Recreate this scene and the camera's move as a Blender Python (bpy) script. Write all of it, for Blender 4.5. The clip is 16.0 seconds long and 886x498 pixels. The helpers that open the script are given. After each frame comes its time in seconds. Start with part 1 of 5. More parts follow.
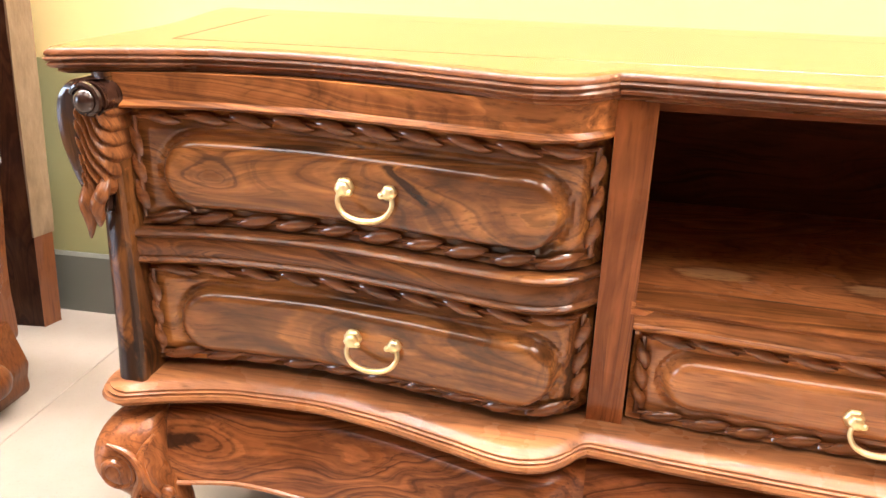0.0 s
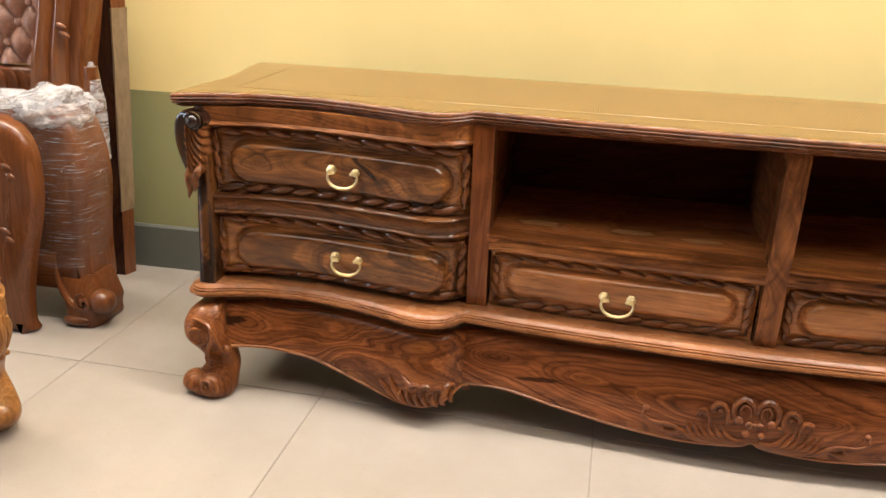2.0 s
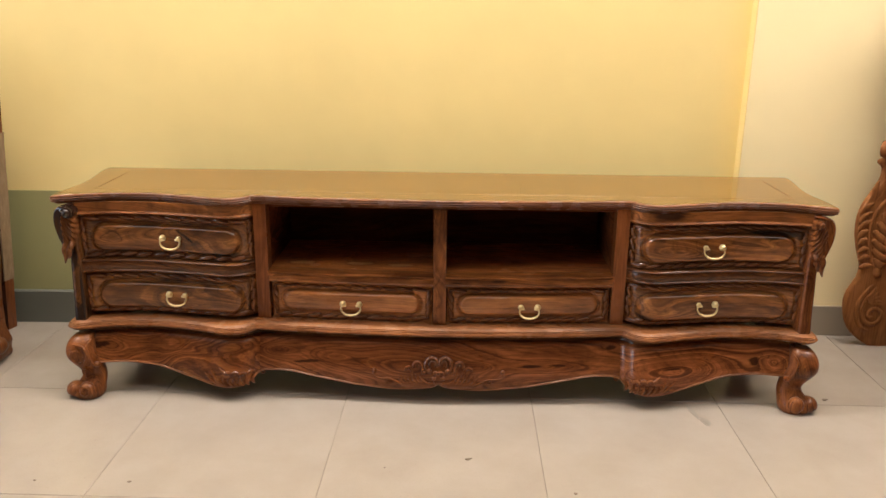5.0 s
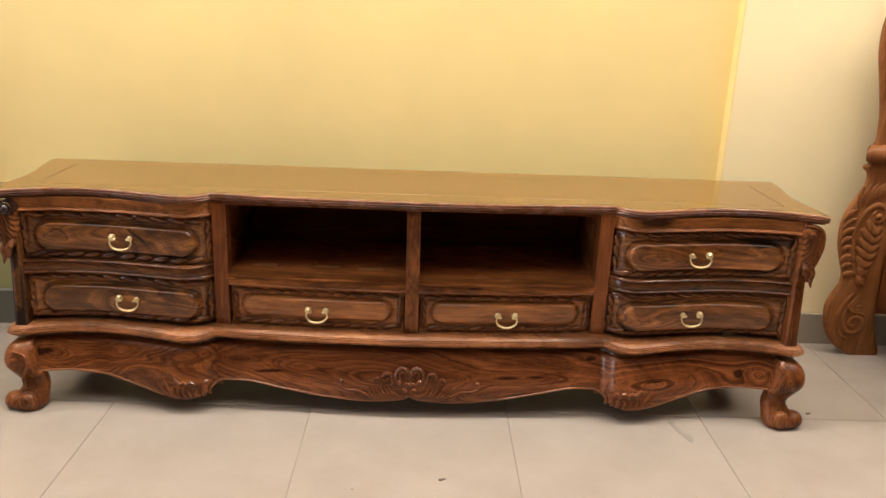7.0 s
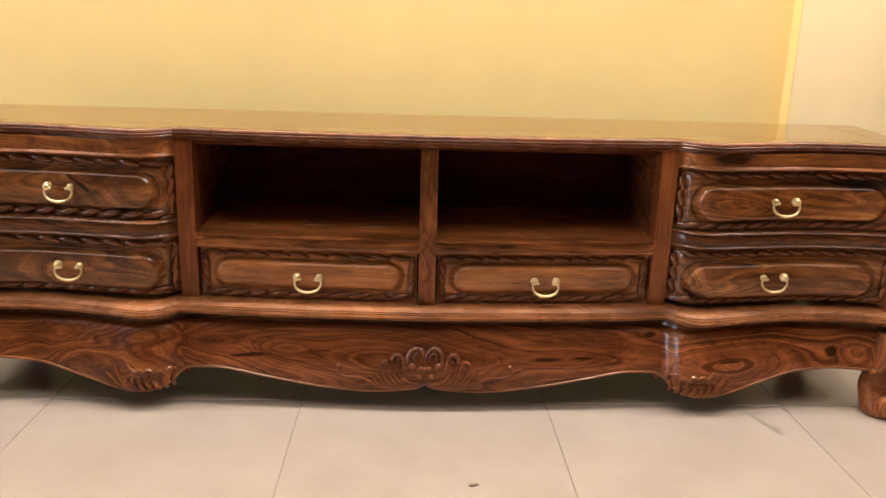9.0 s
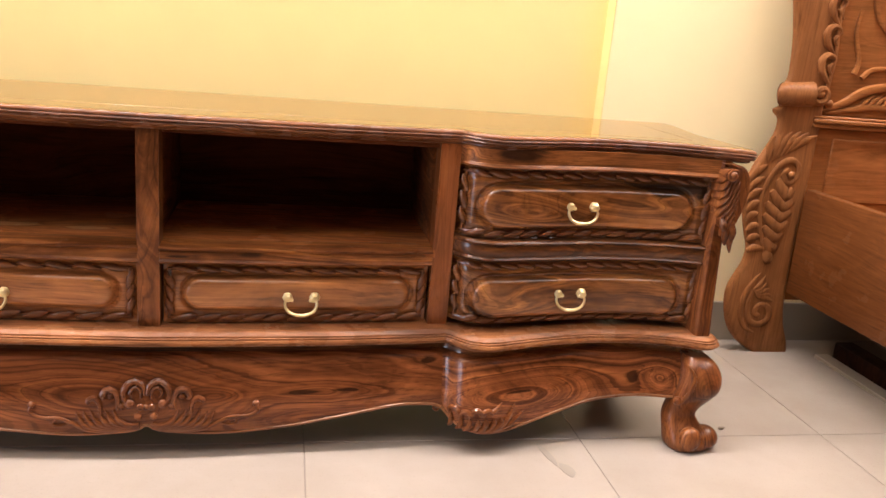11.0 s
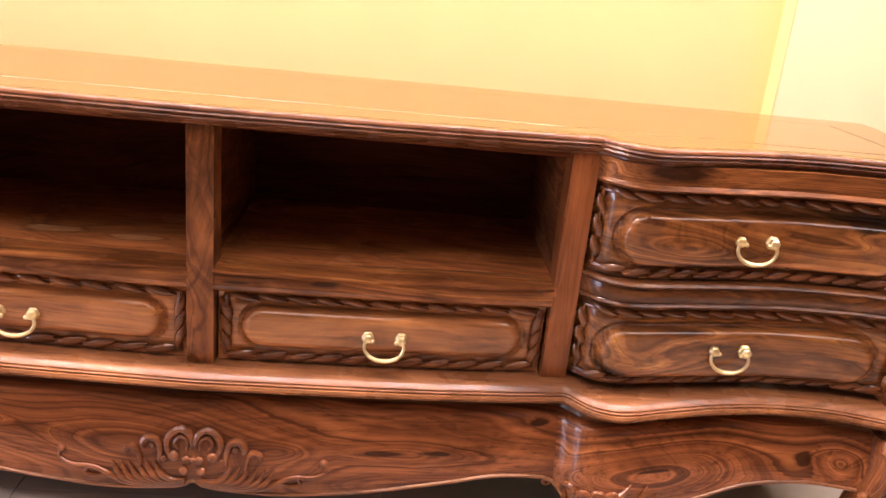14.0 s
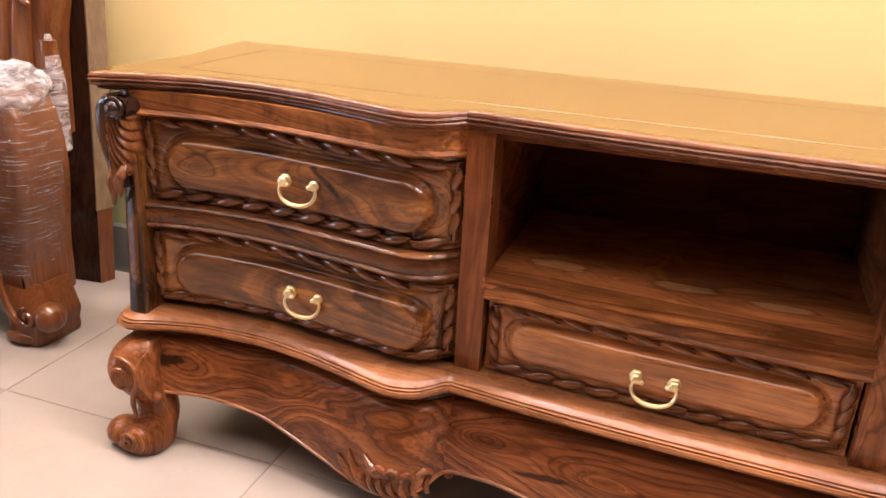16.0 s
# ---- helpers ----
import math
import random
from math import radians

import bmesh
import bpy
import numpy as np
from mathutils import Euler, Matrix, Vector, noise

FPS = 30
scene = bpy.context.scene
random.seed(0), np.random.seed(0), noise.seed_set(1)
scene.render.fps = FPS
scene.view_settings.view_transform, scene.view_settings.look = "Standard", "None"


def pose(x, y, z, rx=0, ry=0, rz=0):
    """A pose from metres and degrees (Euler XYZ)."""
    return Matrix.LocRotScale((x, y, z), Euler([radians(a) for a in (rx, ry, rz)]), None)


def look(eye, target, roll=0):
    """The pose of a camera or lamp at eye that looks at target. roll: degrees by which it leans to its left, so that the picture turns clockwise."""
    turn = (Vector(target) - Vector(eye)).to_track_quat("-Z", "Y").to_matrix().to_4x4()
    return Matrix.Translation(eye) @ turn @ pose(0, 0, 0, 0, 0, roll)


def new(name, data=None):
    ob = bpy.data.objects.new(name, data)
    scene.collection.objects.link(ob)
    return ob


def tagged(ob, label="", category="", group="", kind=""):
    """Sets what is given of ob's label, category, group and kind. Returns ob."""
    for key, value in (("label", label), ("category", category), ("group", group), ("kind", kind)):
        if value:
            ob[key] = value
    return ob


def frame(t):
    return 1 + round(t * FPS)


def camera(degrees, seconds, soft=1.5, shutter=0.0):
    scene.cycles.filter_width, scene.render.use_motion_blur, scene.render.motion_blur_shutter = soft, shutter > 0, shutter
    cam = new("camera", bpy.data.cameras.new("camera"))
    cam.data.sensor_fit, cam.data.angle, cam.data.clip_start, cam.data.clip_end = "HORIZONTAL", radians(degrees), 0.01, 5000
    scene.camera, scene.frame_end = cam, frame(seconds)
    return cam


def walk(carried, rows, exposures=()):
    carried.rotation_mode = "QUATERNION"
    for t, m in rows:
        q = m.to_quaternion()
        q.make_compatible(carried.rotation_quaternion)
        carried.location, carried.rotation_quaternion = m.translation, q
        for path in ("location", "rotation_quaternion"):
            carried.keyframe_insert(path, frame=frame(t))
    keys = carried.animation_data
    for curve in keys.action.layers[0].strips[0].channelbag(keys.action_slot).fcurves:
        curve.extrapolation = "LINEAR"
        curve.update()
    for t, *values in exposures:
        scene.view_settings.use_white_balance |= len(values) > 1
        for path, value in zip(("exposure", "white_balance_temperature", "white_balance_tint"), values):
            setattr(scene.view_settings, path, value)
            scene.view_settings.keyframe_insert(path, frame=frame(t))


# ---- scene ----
cam = camera(57.4, 16.0)
PATH = [
    (0, (0.909, -0.794, 0.791), (0.532, 1.022, 0.043), 1.3),
    (0.5, (0.964, -0.941, 0.845), (0.586, 0.874, 0.095), 1.1),
    (1, (1.031, -1.142, 0.903), (0.657, 0.696, 0.209), 0.8),
    (1.5, (1.092, -1.298, 0.931), (0.72, 0.533, 0.217), 1.6),
    (2, (1.171, -1.482, 0.956), (0.795, 0.349, 0.246), 2.0),
    (2.5, (1.224, -1.656, 0.989), (0.867, 0.192, 0.312), 2.0),
    (3, (1.282, -1.836, 1.009), (1.014, 0.042, 0.375), 1.3),
    (3.5, (1.34, -1.995, 1.056), (1.183, -0.088, 0.472), 0.4),
    (4, (1.44, -2.119, 1.108), (1.319, -0.209, 0.525), 0.0),
    (4.5, (1.518, -2.28, 1.157), (1.441, -0.363, 0.591), 0.7),
    (5, (1.566, -2.399, 1.216), (1.52, -0.482, 0.647), 0.6),
    (7.5, (1.483, -2.095, 1.217), (1.555, -0.188, 0.622), 2.8),
    (8, (1.429, -1.915, 1.099), (1.495, -0.005, 0.51), 3.6),
    (8.5, (1.425, -1.834, 0.963), (1.466, 0.082, 0.391), 2.1),
    (9, (1.459, -1.834, 0.888), (1.539, 0.095, 0.366), 1.7),
    (9.5, (1.518, -1.806, 0.856), (1.771, 0.116, 0.367), 3.4),
    (10, (1.595, -1.75, 0.858), (1.991, 0.151, 0.378), 4.8),
    (12.5, (1.935, -1.133, 0.816), (2.246, 0.716, 0.122), 5.0),
    (13, (1.976, -1.078, 0.862), (2.203, 0.76, 0.107), 5.5),
    (13.5, (1.915, -1.1, 0.868), (2.085, 0.764, 0.163), 6.1),
    (14, (1.781, -1.152, 0.868), (1.911, 0.736, 0.22), 5.8),
    (14.5, (1.635, -1.199, 0.9), (1.673, 0.689, 0.239), 3.9),
    (15, (1.486, -1.218, 0.917), (1.338, 0.663, 0.253), 2.8),
    (15.5, (1.356, -1.159, 0.854), (0.946, 0.696, 0.229), 2.9),
    (16, (1.241, -1.038, 0.882), (0.652, 0.732, 0.16), 3.1),
]
EXPOSURES = [(0.0, 1.60, 6200, 16), (0.5, 1.38, 6150, 21), (1.0, 0.96, 6250, 12), (1.5, 0.68, 6250, 9), (2.5, 0.40, 6300, 9), (3.5, 0.13, 6400, 11), (4.0, 0.13, 6450, 12), (5.0, 0.10, 6450, 11), (7.5, 0.12, 6350, 12),
             (8.0, 0.10, 6850, 18), (8.5, 0.24, 6700, 17), (10.0, 0.28, 6500, 16), (12.5, 1.22, 6050, 25), (13.5, 1.10, 6200, 24), (14.5, 0.74, 6350, 38), (15.5, 0.68, 6300, 42), (16.0, 0.70, 6500, 28)]
walk(cam, [(t, look(eye, target, roll)) for t, eye, target, roll in PATH], EXPOSURES)

# ---------------------------------------------------------------- light
world = bpy.data.worlds.new("sky")
scene.world = world
world.use_nodes = True
wn = world.node_tree
sky = wn.nodes.new("ShaderNodeTexSky")
sky.sky_type, sky.sun_disc = "NISHITA", False
sky.sun_elevation, sky.sun_rotation = radians(35), radians(200)
wn.links.new(sky.outputs[0], wn.nodes["Background"].inputs[0])
wn.nodes["Background"].inputs[1].default_value = 0.1

CEILING = 2.9
# ceiling lights out of view; the wide row is added for soft highlights
LAMP_SPOTS = [(-0.9, 0.04, 39), (0.9, 0.04, 43), (2.7, 0.04, 43), (4.5, 0.04, 32),
              (-1.2, -1.15, 7), (1.2, -1.15, 9), (3.6, -1.15, 9)]
for lx, ly, power in LAMP_SPOTS:
    lamp = bpy.data.lights.new("ceiling_light_glow", "AREA")
    lamp.shape, lamp.size, lamp.size_y, lamp.energy = "RECTANGLE", 1.66, 0.20 if ly > -1 else 1.0, power
    lamp.color = (1.0, 0.93, 0.84)
    new("ceiling_light_glow", lamp).matrix_world = look((lx, ly, CEILING - 0.06), (lx, ly, 0))
# daylight of the shop front
lamp = bpy.data.lights.new("shopfront_daylight", "AREA")
lamp.shape, lamp.size, lamp.size_y, lamp.energy, lamp.color = "RECTANGLE", 1.4, 1.9, 52, (0.70, 0.83, 1.0)
new("shopfront_daylight", lamp).matrix_world = look((-4.7, -2.75, 1.25), (0, -1.0, 1.0))


# ---------------------------------------------------------------- materials
def mat_new(name):
    m = bpy.data.materials.new(name)
    m.use_nodes = True
    return m, m.node_tree, m.node_tree.nodes["Principled BSDF"]


def node(tree, kind, values=(), **attrs):
    n = tree.nodes.new(kind)
    for k, v in attrs.items():
        setattr(n, k, v)
    for k, v in dict(values).items():
        if hasattr(v, "is_linked"):
            tree.links.new(v, n.inputs[k])
        else:
            n.inputs[k].default_value = v
    return n


def ramp(tree, fac, stops):
    n = tree.nodes.new("ShaderNodeValToRGB")
    tree.links.new(fac, n.inputs[0])
    el = n.color_ramp.elements
    while len(el) < len(stops):
        el.new(0.5)
    for e, (p, c) in zip(el, stops):
        e.position = p
        e.color = (c, c, c, 1) if isinstance(c, float) else (*c, 1)
    return n.outputs[0]


def mix(tree, fac, a, b, blend="MIX"):
    n = node(tree, "ShaderNodeMix", data_type="RGBA", blend_type=blend)
    for i, v in ((0, fac), (6, a), (7, b)):
        if hasattr(v, "is_linked"):
            tree.links.new(v, n.inputs[i])
        elif i == 0:
            n.inputs[i].default_value = v
        else:
            n.inputs[i].default_value = (*v, 1)
    return n.outputs[2]


def math_node(tree, op, a, b=0.0):
    return node(tree, "ShaderNodeMath", {0: a, 1: b}, operation=op).outputs[0]


def coords(tree, scale, shift=True):
    """Object coordinates, moved by a chance amount for each object, then scaled."""
    tc = node(tree, "ShaderNodeTexCoord")
    out = tc.outputs["Object"]
    if shift:
        info = node(tree, "ShaderNodeObjectInfo")
        r = math_node(tree, "MULTIPLY", info.outputs["Random"], 23.0)
        off = node(tree, "ShaderNodeCombineXYZ", {0: r, 1: math_node(tree, "MULTIPLY", r, 1.7), 2: math_node(tree, "MULTIPLY", r, 0.6)})
        out = node(tree, "ShaderNodeVectorMath", {0: out, 1: off.outputs[0]}, operation="ADD").outputs[0]
    return node(tree, "ShaderNodeMapping", {"Vector": out, "Scale": scale}).outputs[0]


def wood(name, light, mid, dark, axis="x", figure=6.0, rings=9.0, contrast=1.0, rough=0.3, coat=0.5, streak=0.5, grow=0.24, relief=0.15, pores=0.5, gloss=0.09, spec=0.06, fibre=0.42, smoky=0.8, strand=0.38, eyes=(), knots=(), pale=()):
    """Varnished wood: growth rings are a noise along the level lines of a stretched field, strands of fibre bend with them, dark heartwood lies over both.
    eyes: (x, z, width, height, strength) where rings close round a branch heart; knots: (x, z, width, height, slope) of dark heart; pale: (x, y, width, depth) of sapwood on a level board."""
    m, t, b = mat_new(name)
    along = {"x": 0, "y": 1, "z": 2}[axis]

    def stretched(k):
        return [k if i == along else 1.0 for i in range(3)]

    def between(a, b, k):
        return tuple((1 - k) * x + k * y for x, y in zip(a, b))

    def spot(x, z, wide, tall, slope=0.0, level_board=False):
        """A soft oval bump, 1 in its middle."""
        place = node(t, "ShaderNodeSeparateXYZ", {0: node(t, "ShaderNodeTexCoord").outputs["Object"]})
        off = math_node(t, "SUBTRACT", place.outputs[0], 1.499 + x)
        across = math_node(t, "DIVIDE", off, wide)
        above = math_node(t, "DIVIDE", math_node(t, "SUBTRACT", math_node(t, "SUBTRACT", place.outputs[1 if level_board else 2], z), math_node(t, "MULTIPLY", off, slope)), tall)
        r2 = math_node(t, "ADD", math_node(t, "MULTIPLY", across, across), math_node(t, "MULTIPLY", above, above))
        return math_node(t, "DIVIDE", 1.0, math_node(t, "ADD", 1.0, math_node(t, "MULTIPLY", r2, 1.0)))
    base = node(t, "ShaderNodeTexNoise", {"Vector": coords(t, stretched(grow)), "Scale": figure, "Detail": 2.2, "Roughness": 0.45, "Distortion": 0.8}).outputs[0]
    waver = node(t, "ShaderNodeTexNoise", {"Vector": coords(t, stretched(0.35)), "Scale": figure * 5.0, "Detail": 3.0}).outputs[0]
    level = math_node(t, "ADD", base, math_node(t, "MULTIPLY", waver, 0.045))
    for x, z, wide, tall, strength in eyes:
        level = math_node(t, "ADD", level, math_node(t, "MULTIPLY", spot(x, z, wide, tall), strength))
    # fibres run along the axis and are pushed aside by the figure
    push = [0.0, 0.0, 0.0]
    push[0 if along == 2 else 2] = 0.22
    bend = node(t, "ShaderNodeVectorMath", {0: push, "Scale": level}, operation="SCALE").outputs[0]
    fine_at = node(t, "ShaderNodeVectorMath", {0: coords(t, stretched(0.035)), 1: bend}, operation="ADD").outputs[0]
    mid_at = node(t, "ShaderNodeVectorMath", {0: coords(t, stretched(0.07)), 1: bend}, operation="ADD").outputs[0]
    fine = node(t, "ShaderNodeTexNoise", {"Vector": fine_at, "Scale": 190.0, "Detail": 4.0, "Roughness": 0.65}).outputs[0]
    hair = node(t, "ShaderNodeTexNoise", {"Vector": mid_at, "Scale": 62.0, "Detail": 4.0, "Roughness": 0.6, "Distortion": 0.5}).outputs[0]
    level = math_node(t, "ADD", level, math_node(t, "MULTIPLY", math_node(t, "ADD", fine, hair), 0.007))
    ringed = node(t, "ShaderNodeTexNoise", {"W": math_node(t, "MULTIPLY", level, rings * 8.0), "Scale": 1.0, "Detail": 3.0, "Roughness": 0.6}, noise_dimensions="1D").outputs[0]
    lines = node(t, "ShaderNodeTexNoise", {"W": math_node(t, "ADD", math_node(t, "MULTIPLY", level, rings * 24.0), 7.3), "Scale": 1.0, "Detail": 2.0}, noise_dimensions="1D").outputs[0]
    broad = node(t, "ShaderNodeTexNoise", {"Vector": coords(t, stretched(0.26)), "Scale": figure * 0.9, "Detail": 5.0, "Roughness": 0.6, "Distortion": 1.2}).outputs[0]
    amber = tuple(min(1.0, k * c) for k, c in zip((1.15, 1.20, 1.05), light))
    col = ramp(t, ringed, [(0.26, between(dark, mid, 0.40)), (0.37, between(dark, mid, 0.9)), (0.46, between(mid, light, 0.25)), (0.60, between(mid, light, 0.8)), (0.74, amber)])
    plain = mix(t, ramp(t, broad, [(0.34, 0.0), (0.66, 1.0)]), mid, light)
    col = mix(t, min(1.0, 0.74 * contrast), plain, col)
    col = mix(t, ramp(t, lines, [(0.32, min(1.0, 0.60 * contrast)), (0.42, 0.0)]), col, between(dark, mid, 0.34))
    col = mix(t, strand, col, ramp(t, hair, [(0.34, (0.42, 0.38, 0.34)), (0.50, (0.98, 0.97, 0.95)), (0.66, (1.42, 1.48, 1.45))]), "MULTIPLY")
    heart = math_node(t, "ADD", broad, math_node(t, "MULTIPLY", math_node(t, "SUBTRACT", ringed, 0.5), -0.34))
    col = mix(t, ramp(t, heart, [(0.585, 0.0), (0.655, streak)]), col, between(dark, mid, 0.16))
    for x, z, wide, tall, slope in knots:
        ragged = math_node(t, "ADD", spot(x, z, wide, tall, slope), math_node(t, "MULTIPLY", math_node(t, "ADD", math_node(t, "SUBTRACT", ringed, 0.5), math_node(t, "SUBTRACT", hair, 0.5)), 0.9))
        col = mix(t, ramp(t, ragged, [(0.42, 0.0), (0.66, 0.9)]), col, between(dark, mid, 0.08))
    for x, y, wide, deep in pale:
        ragged = math_node(t, "ADD", spot(x, y, wide, deep, level_board=True), math_node(t, "MULTIPLY", math_node(t, "ADD", math_node(t, "SUBTRACT", ringed, 0.5), math_node(t, "SUBTRACT", hair, 0.5)), 0.45))
        col = mix(t, ramp(t, ragged, [(0.36, 0.0), (0.44, 0.6), (0.52, 0.0)]), col, between(dark, mid, 0.5))
        col = mix(t, ramp(t, ragged, [(0.45, 0.0), (0.58, 0.75)]), col, (0.62, 0.33, 0.14))
    smoke = node(t, "ShaderNodeTexNoise", {"Vector": coords(t, stretched(0.4)), "Scale": 8.0, "Detail": 4.0, "Roughness": 0.6, "Distortion": 1.4}).outputs[0]
    col = mix(t, smoky, col, ramp(t, smoke, [(0.36, (0.50, 0.46, 0.42)), (0.52, (0.95, 0.95, 0.94)), (0.66, (1.26, 1.30, 1.26))]), "MULTIPLY")
    col = mix(t, fibre, col, ramp(t, fine, [(0.28, 0.26), (0.68, 0.70)]), "OVERLAY")
    col = mix(t, ramp(t, fine, [(0.33, pores), (0.45, 0.0)]), col, between(dark, mid, 0.3))
    t.links.new(col, b.inputs["Base Color"])
    wear = node(t, "ShaderNodeTexNoise", {"Vector": coords(t, (1, 1, 1)), "Scale": 14.0, "Detail": 4.0}).outputs[0]
    uneven = min(1.0, relief / 0.15)
    t.links.new(ramp(t, wear, [(0.3, rough - 0.05 * uneven), (0.75, rough + 0.12 * uneven)]), b.inputs["Roughness"])
    b.inputs["Specular IOR Level"].default_value = spec
    b.inputs["Coat Weight"].default_value = coat
    t.links.new(ramp(t, wear, [(0.3, gloss * (1 - relief)), (0.75, gloss * (1 + 4 * relief))]), b.inputs["Coat Roughness"])
    h = math_node(t, "ADD", math_node(t, "MULTIPLY", fine, 0.5), math_node(t, "ADD", math_node(t, "MULTIPLY", wear, 0.8), math_node(t, "MULTIPLY", hair, 0.4 * min(1.0, 2 * strand))))
    bump = node(t, "ShaderNodeBump", {"Strength": relief, "Distance": 0.002, "Height": h})
    t.links.new(bump.outputs[0], b.inputs["Normal"])
    soft_bump = node(t, "ShaderNodeBump", {"Strength": relief * 0.5, "Distance": 0.003, "Height": wear})
    t.links.new(soft_bump.outputs[0], b.inputs["Coat Normal"])
    return m


ROSE = ((0.385, 0.139, 0.040), (0.190, 0.060, 0.0180), (0.0170, 0.0060, 0.0033))
FIELD = ((0.40, 0.150, 0.042), (0.170, 0.054, 0.0155), (0.0110, 0.0040, 0.0024))
FIELD_DARK = ((0.37, 0.141, 0.038), (0.150, 0.048, 0.0135), (0.0090, 0.0034, 0.0021))
FAIR = ((0.53, 0.206, 0.064), (0.345, 0.119, 0.037), (0.0294, 0.0102, 0.0060))
FIGURED = ((0.36, 0.116, 0.037), (0.150, 0.042, 0.0138), (0.0180, 0.0060, 0.0032))
rose_carve = wood("rosewood_carving", (0.27, 0.088, 0.028), (0.150, 0.044, 0.0145), (0.0180, 0.0060, 0.0032), axis="x", figure=5.0, rings=2.0, contrast=0.5, grow=0.2, coat=0.7, streak=0.3, gloss=0.15, strand=0.3)
rose_x = wood("rosewood_lengthwise", *ROSE, axis="x", figure=5.0, rings=2.4, contrast=0.8, grow=0.10, coat=0.2, streak=0.5, gloss=0.2, rough=0.38, strand=0.6)
rose_frieze = wood("rosewood_frieze_with_dark_end", *ROSE, axis="x", figure=5.0, rings=2.4, contrast=0.8, grow=0.10, coat=0.2, streak=0.5, gloss=0.2, rough=0.38, strand=0.6, knots=[(0.70, 0.622, 0.055, 0.016, 0.0)])
rose_rail = wood("rosewood_rail_with_knots", *ROSE, axis="x", figure=5.0, rings=2.6, contrast=0.85, grow=0.10, coat=0.2, streak=0.4, gloss=0.2, rough=0.38, strand=0.6, knots=[(0.185, 0.397, 0.030, 0.0055, 0.0), (0.055, 0.392, 0.028, 0.0035, 0.0)])
SIDE = dict(axis="x", figure=4.6, rings=3.2, contrast=0.75, grow=0.13, coat=1.0, streak=0.35, gloss=0.085, strand=0.65)
rose_field_lu = wood("rosewood_drawer_with_swirl", *FIELD_DARK, **SIDE, eyes=[(-1.035, 0.515, 0.050, 0.030, 0.10), (-0.66, 0.505, 0.06, 0.03, -0.06)], knots=[(-0.790, 0.520, 0.030, 0.007, -0.75), (-0.69, 0.465, 0.06, 0.012, 0.0), (-0.93, 0.552, 0.050, 0.004, 0.0)])
rose_field_ll = wood("rosewood_drawer_plain_figure", *FIELD_DARK, **SIDE, eyes=[(-0.80, 0.29, 0.15, 0.03, 0.10)], knots=[(-0.605, 0.30, 0.010, 0.05, 0.0)])
rose_field_ru = wood("rosewood_drawer_with_flame", *FIELD, **SIDE, eyes=[(0.74, 0.505, 0.07, 0.032, 0.13), (1.06, 0.52, 0.04, 0.025, 0.08)], knots=[(1.05, 0.56, 0.07, 0.014, 0.0)])
rose_field_rl = wood("rosewood_drawer_with_black_heart", *FIELD, **SIDE, eyes=[(0.68, 0.33, 0.06, 0.03, 0.10)], knots=[(0.650, 0.288, 0.030, 0.010, -0.25), (0.86, 0.272, 0.08, 0.004, 0.0), (1.05, 0.270, 0.07, 0.006, 0.1)])
rose_fair = wood("rosewood_middle_drawer_front", *FAIR, axis="x", figure=4.5, rings=2.0, contrast=0.45, grow=0.10, coat=1.0, streak=0.3, gloss=0.09, strand=0.40, smoky=0.6)
rose_rope = wood("rosewood_carved_border", (0.27, 0.092, 0.028), (0.120, 0.038, 0.0122), (0.0110, 0.0042, 0.0028), axis="x", figure=8.0, rings=2.0, contrast=0.3, coat=1.0, streak=0.5, gloss=0.10, fibre=0.25, strand=0.3)
rose_z = wood("rosewood_upright", (0.36, 0.118, 0.036), (0.225, 0.068, 0.0215), (0.0320, 0.0098, 0.0048), axis="z", figure=5.0, rings=2.2, contrast=0.35, streak=0.2, grow=0.10, coat=0.35, smoky=0.6, gloss=0.14)
rose_y = wood("rosewood_crosswise", (0.2558, 0.0826, 0.0265), (0.1386, 0.0433, 0.0150), (0.0192, 0.0065, 0.0036), axis="y", figure=7.0, rings=3.0, rough=0.5, coat=0.05)
APRON = dict(axis="x", figure=3.0, rings=3.6, contrast=0.95, streak=0.40, grow=0.12, coat=0.6, gloss=0.12, strand=0.4, smoky=0.6)
rose_fig = wood("rosewood_figured", *FIGURED, **APRON, eyes=[(0.132, 0.123, 0.045, 0.014, 0.10), (0.32, 0.128, 0.10, 0.018, 0.14), (-0.10, 0.125, 0.13, 0.05, 0.22), (-0.52, 0.158, 0.050, 0.018, 0.14), (-0.335, 0.146, 0.055, 0.016, 0.12)],
                knots=[(0.29, 0.127, 0.036, 0.0045, 0.02), (0.385, 0.130, 0.022, 0.004, 0.0), (0.548, 0.180, 0.018, 0.007, 0.1), (-0.42, 0.128, 0.05, 0.005, 0.1)])
rose_eye = wood("rosewood_figured_with_eye", *FIGURED, **{**APRON, "grow": 0.05, "figure": 2.4, "rings": 4.6, "contrast": 1.1}, eyes=[(0.745, 0.130, 0.150, 0.042, 0.27), (1.070, 0.146, 0.030, 0.022, 0.13)], knots=[(1.010, 0.144, 0.012, 0.012, 0.0), (0.742, 0.130, 0.028, 0.0030, 0.0)])
rose_swirl = wood("rosewood_figured_with_swirl", (0.35, 0.115, 0.034), (0.150, 0.043, 0.0135), (0.0150, 0.0052, 0.0030), **{**APRON, "grow": 0.24, "figure": 4.6}, eyes=[(-1.055, 0.158, 0.060, 0.030, 0.08), (-0.780, 0.148, 0.080, 0.014, 0.09), (-0.655, 0.160, 0.050, 0.016, 0.08)], knots=[(-1.095, 0.165, 0.030, 0.010, 0.0)])
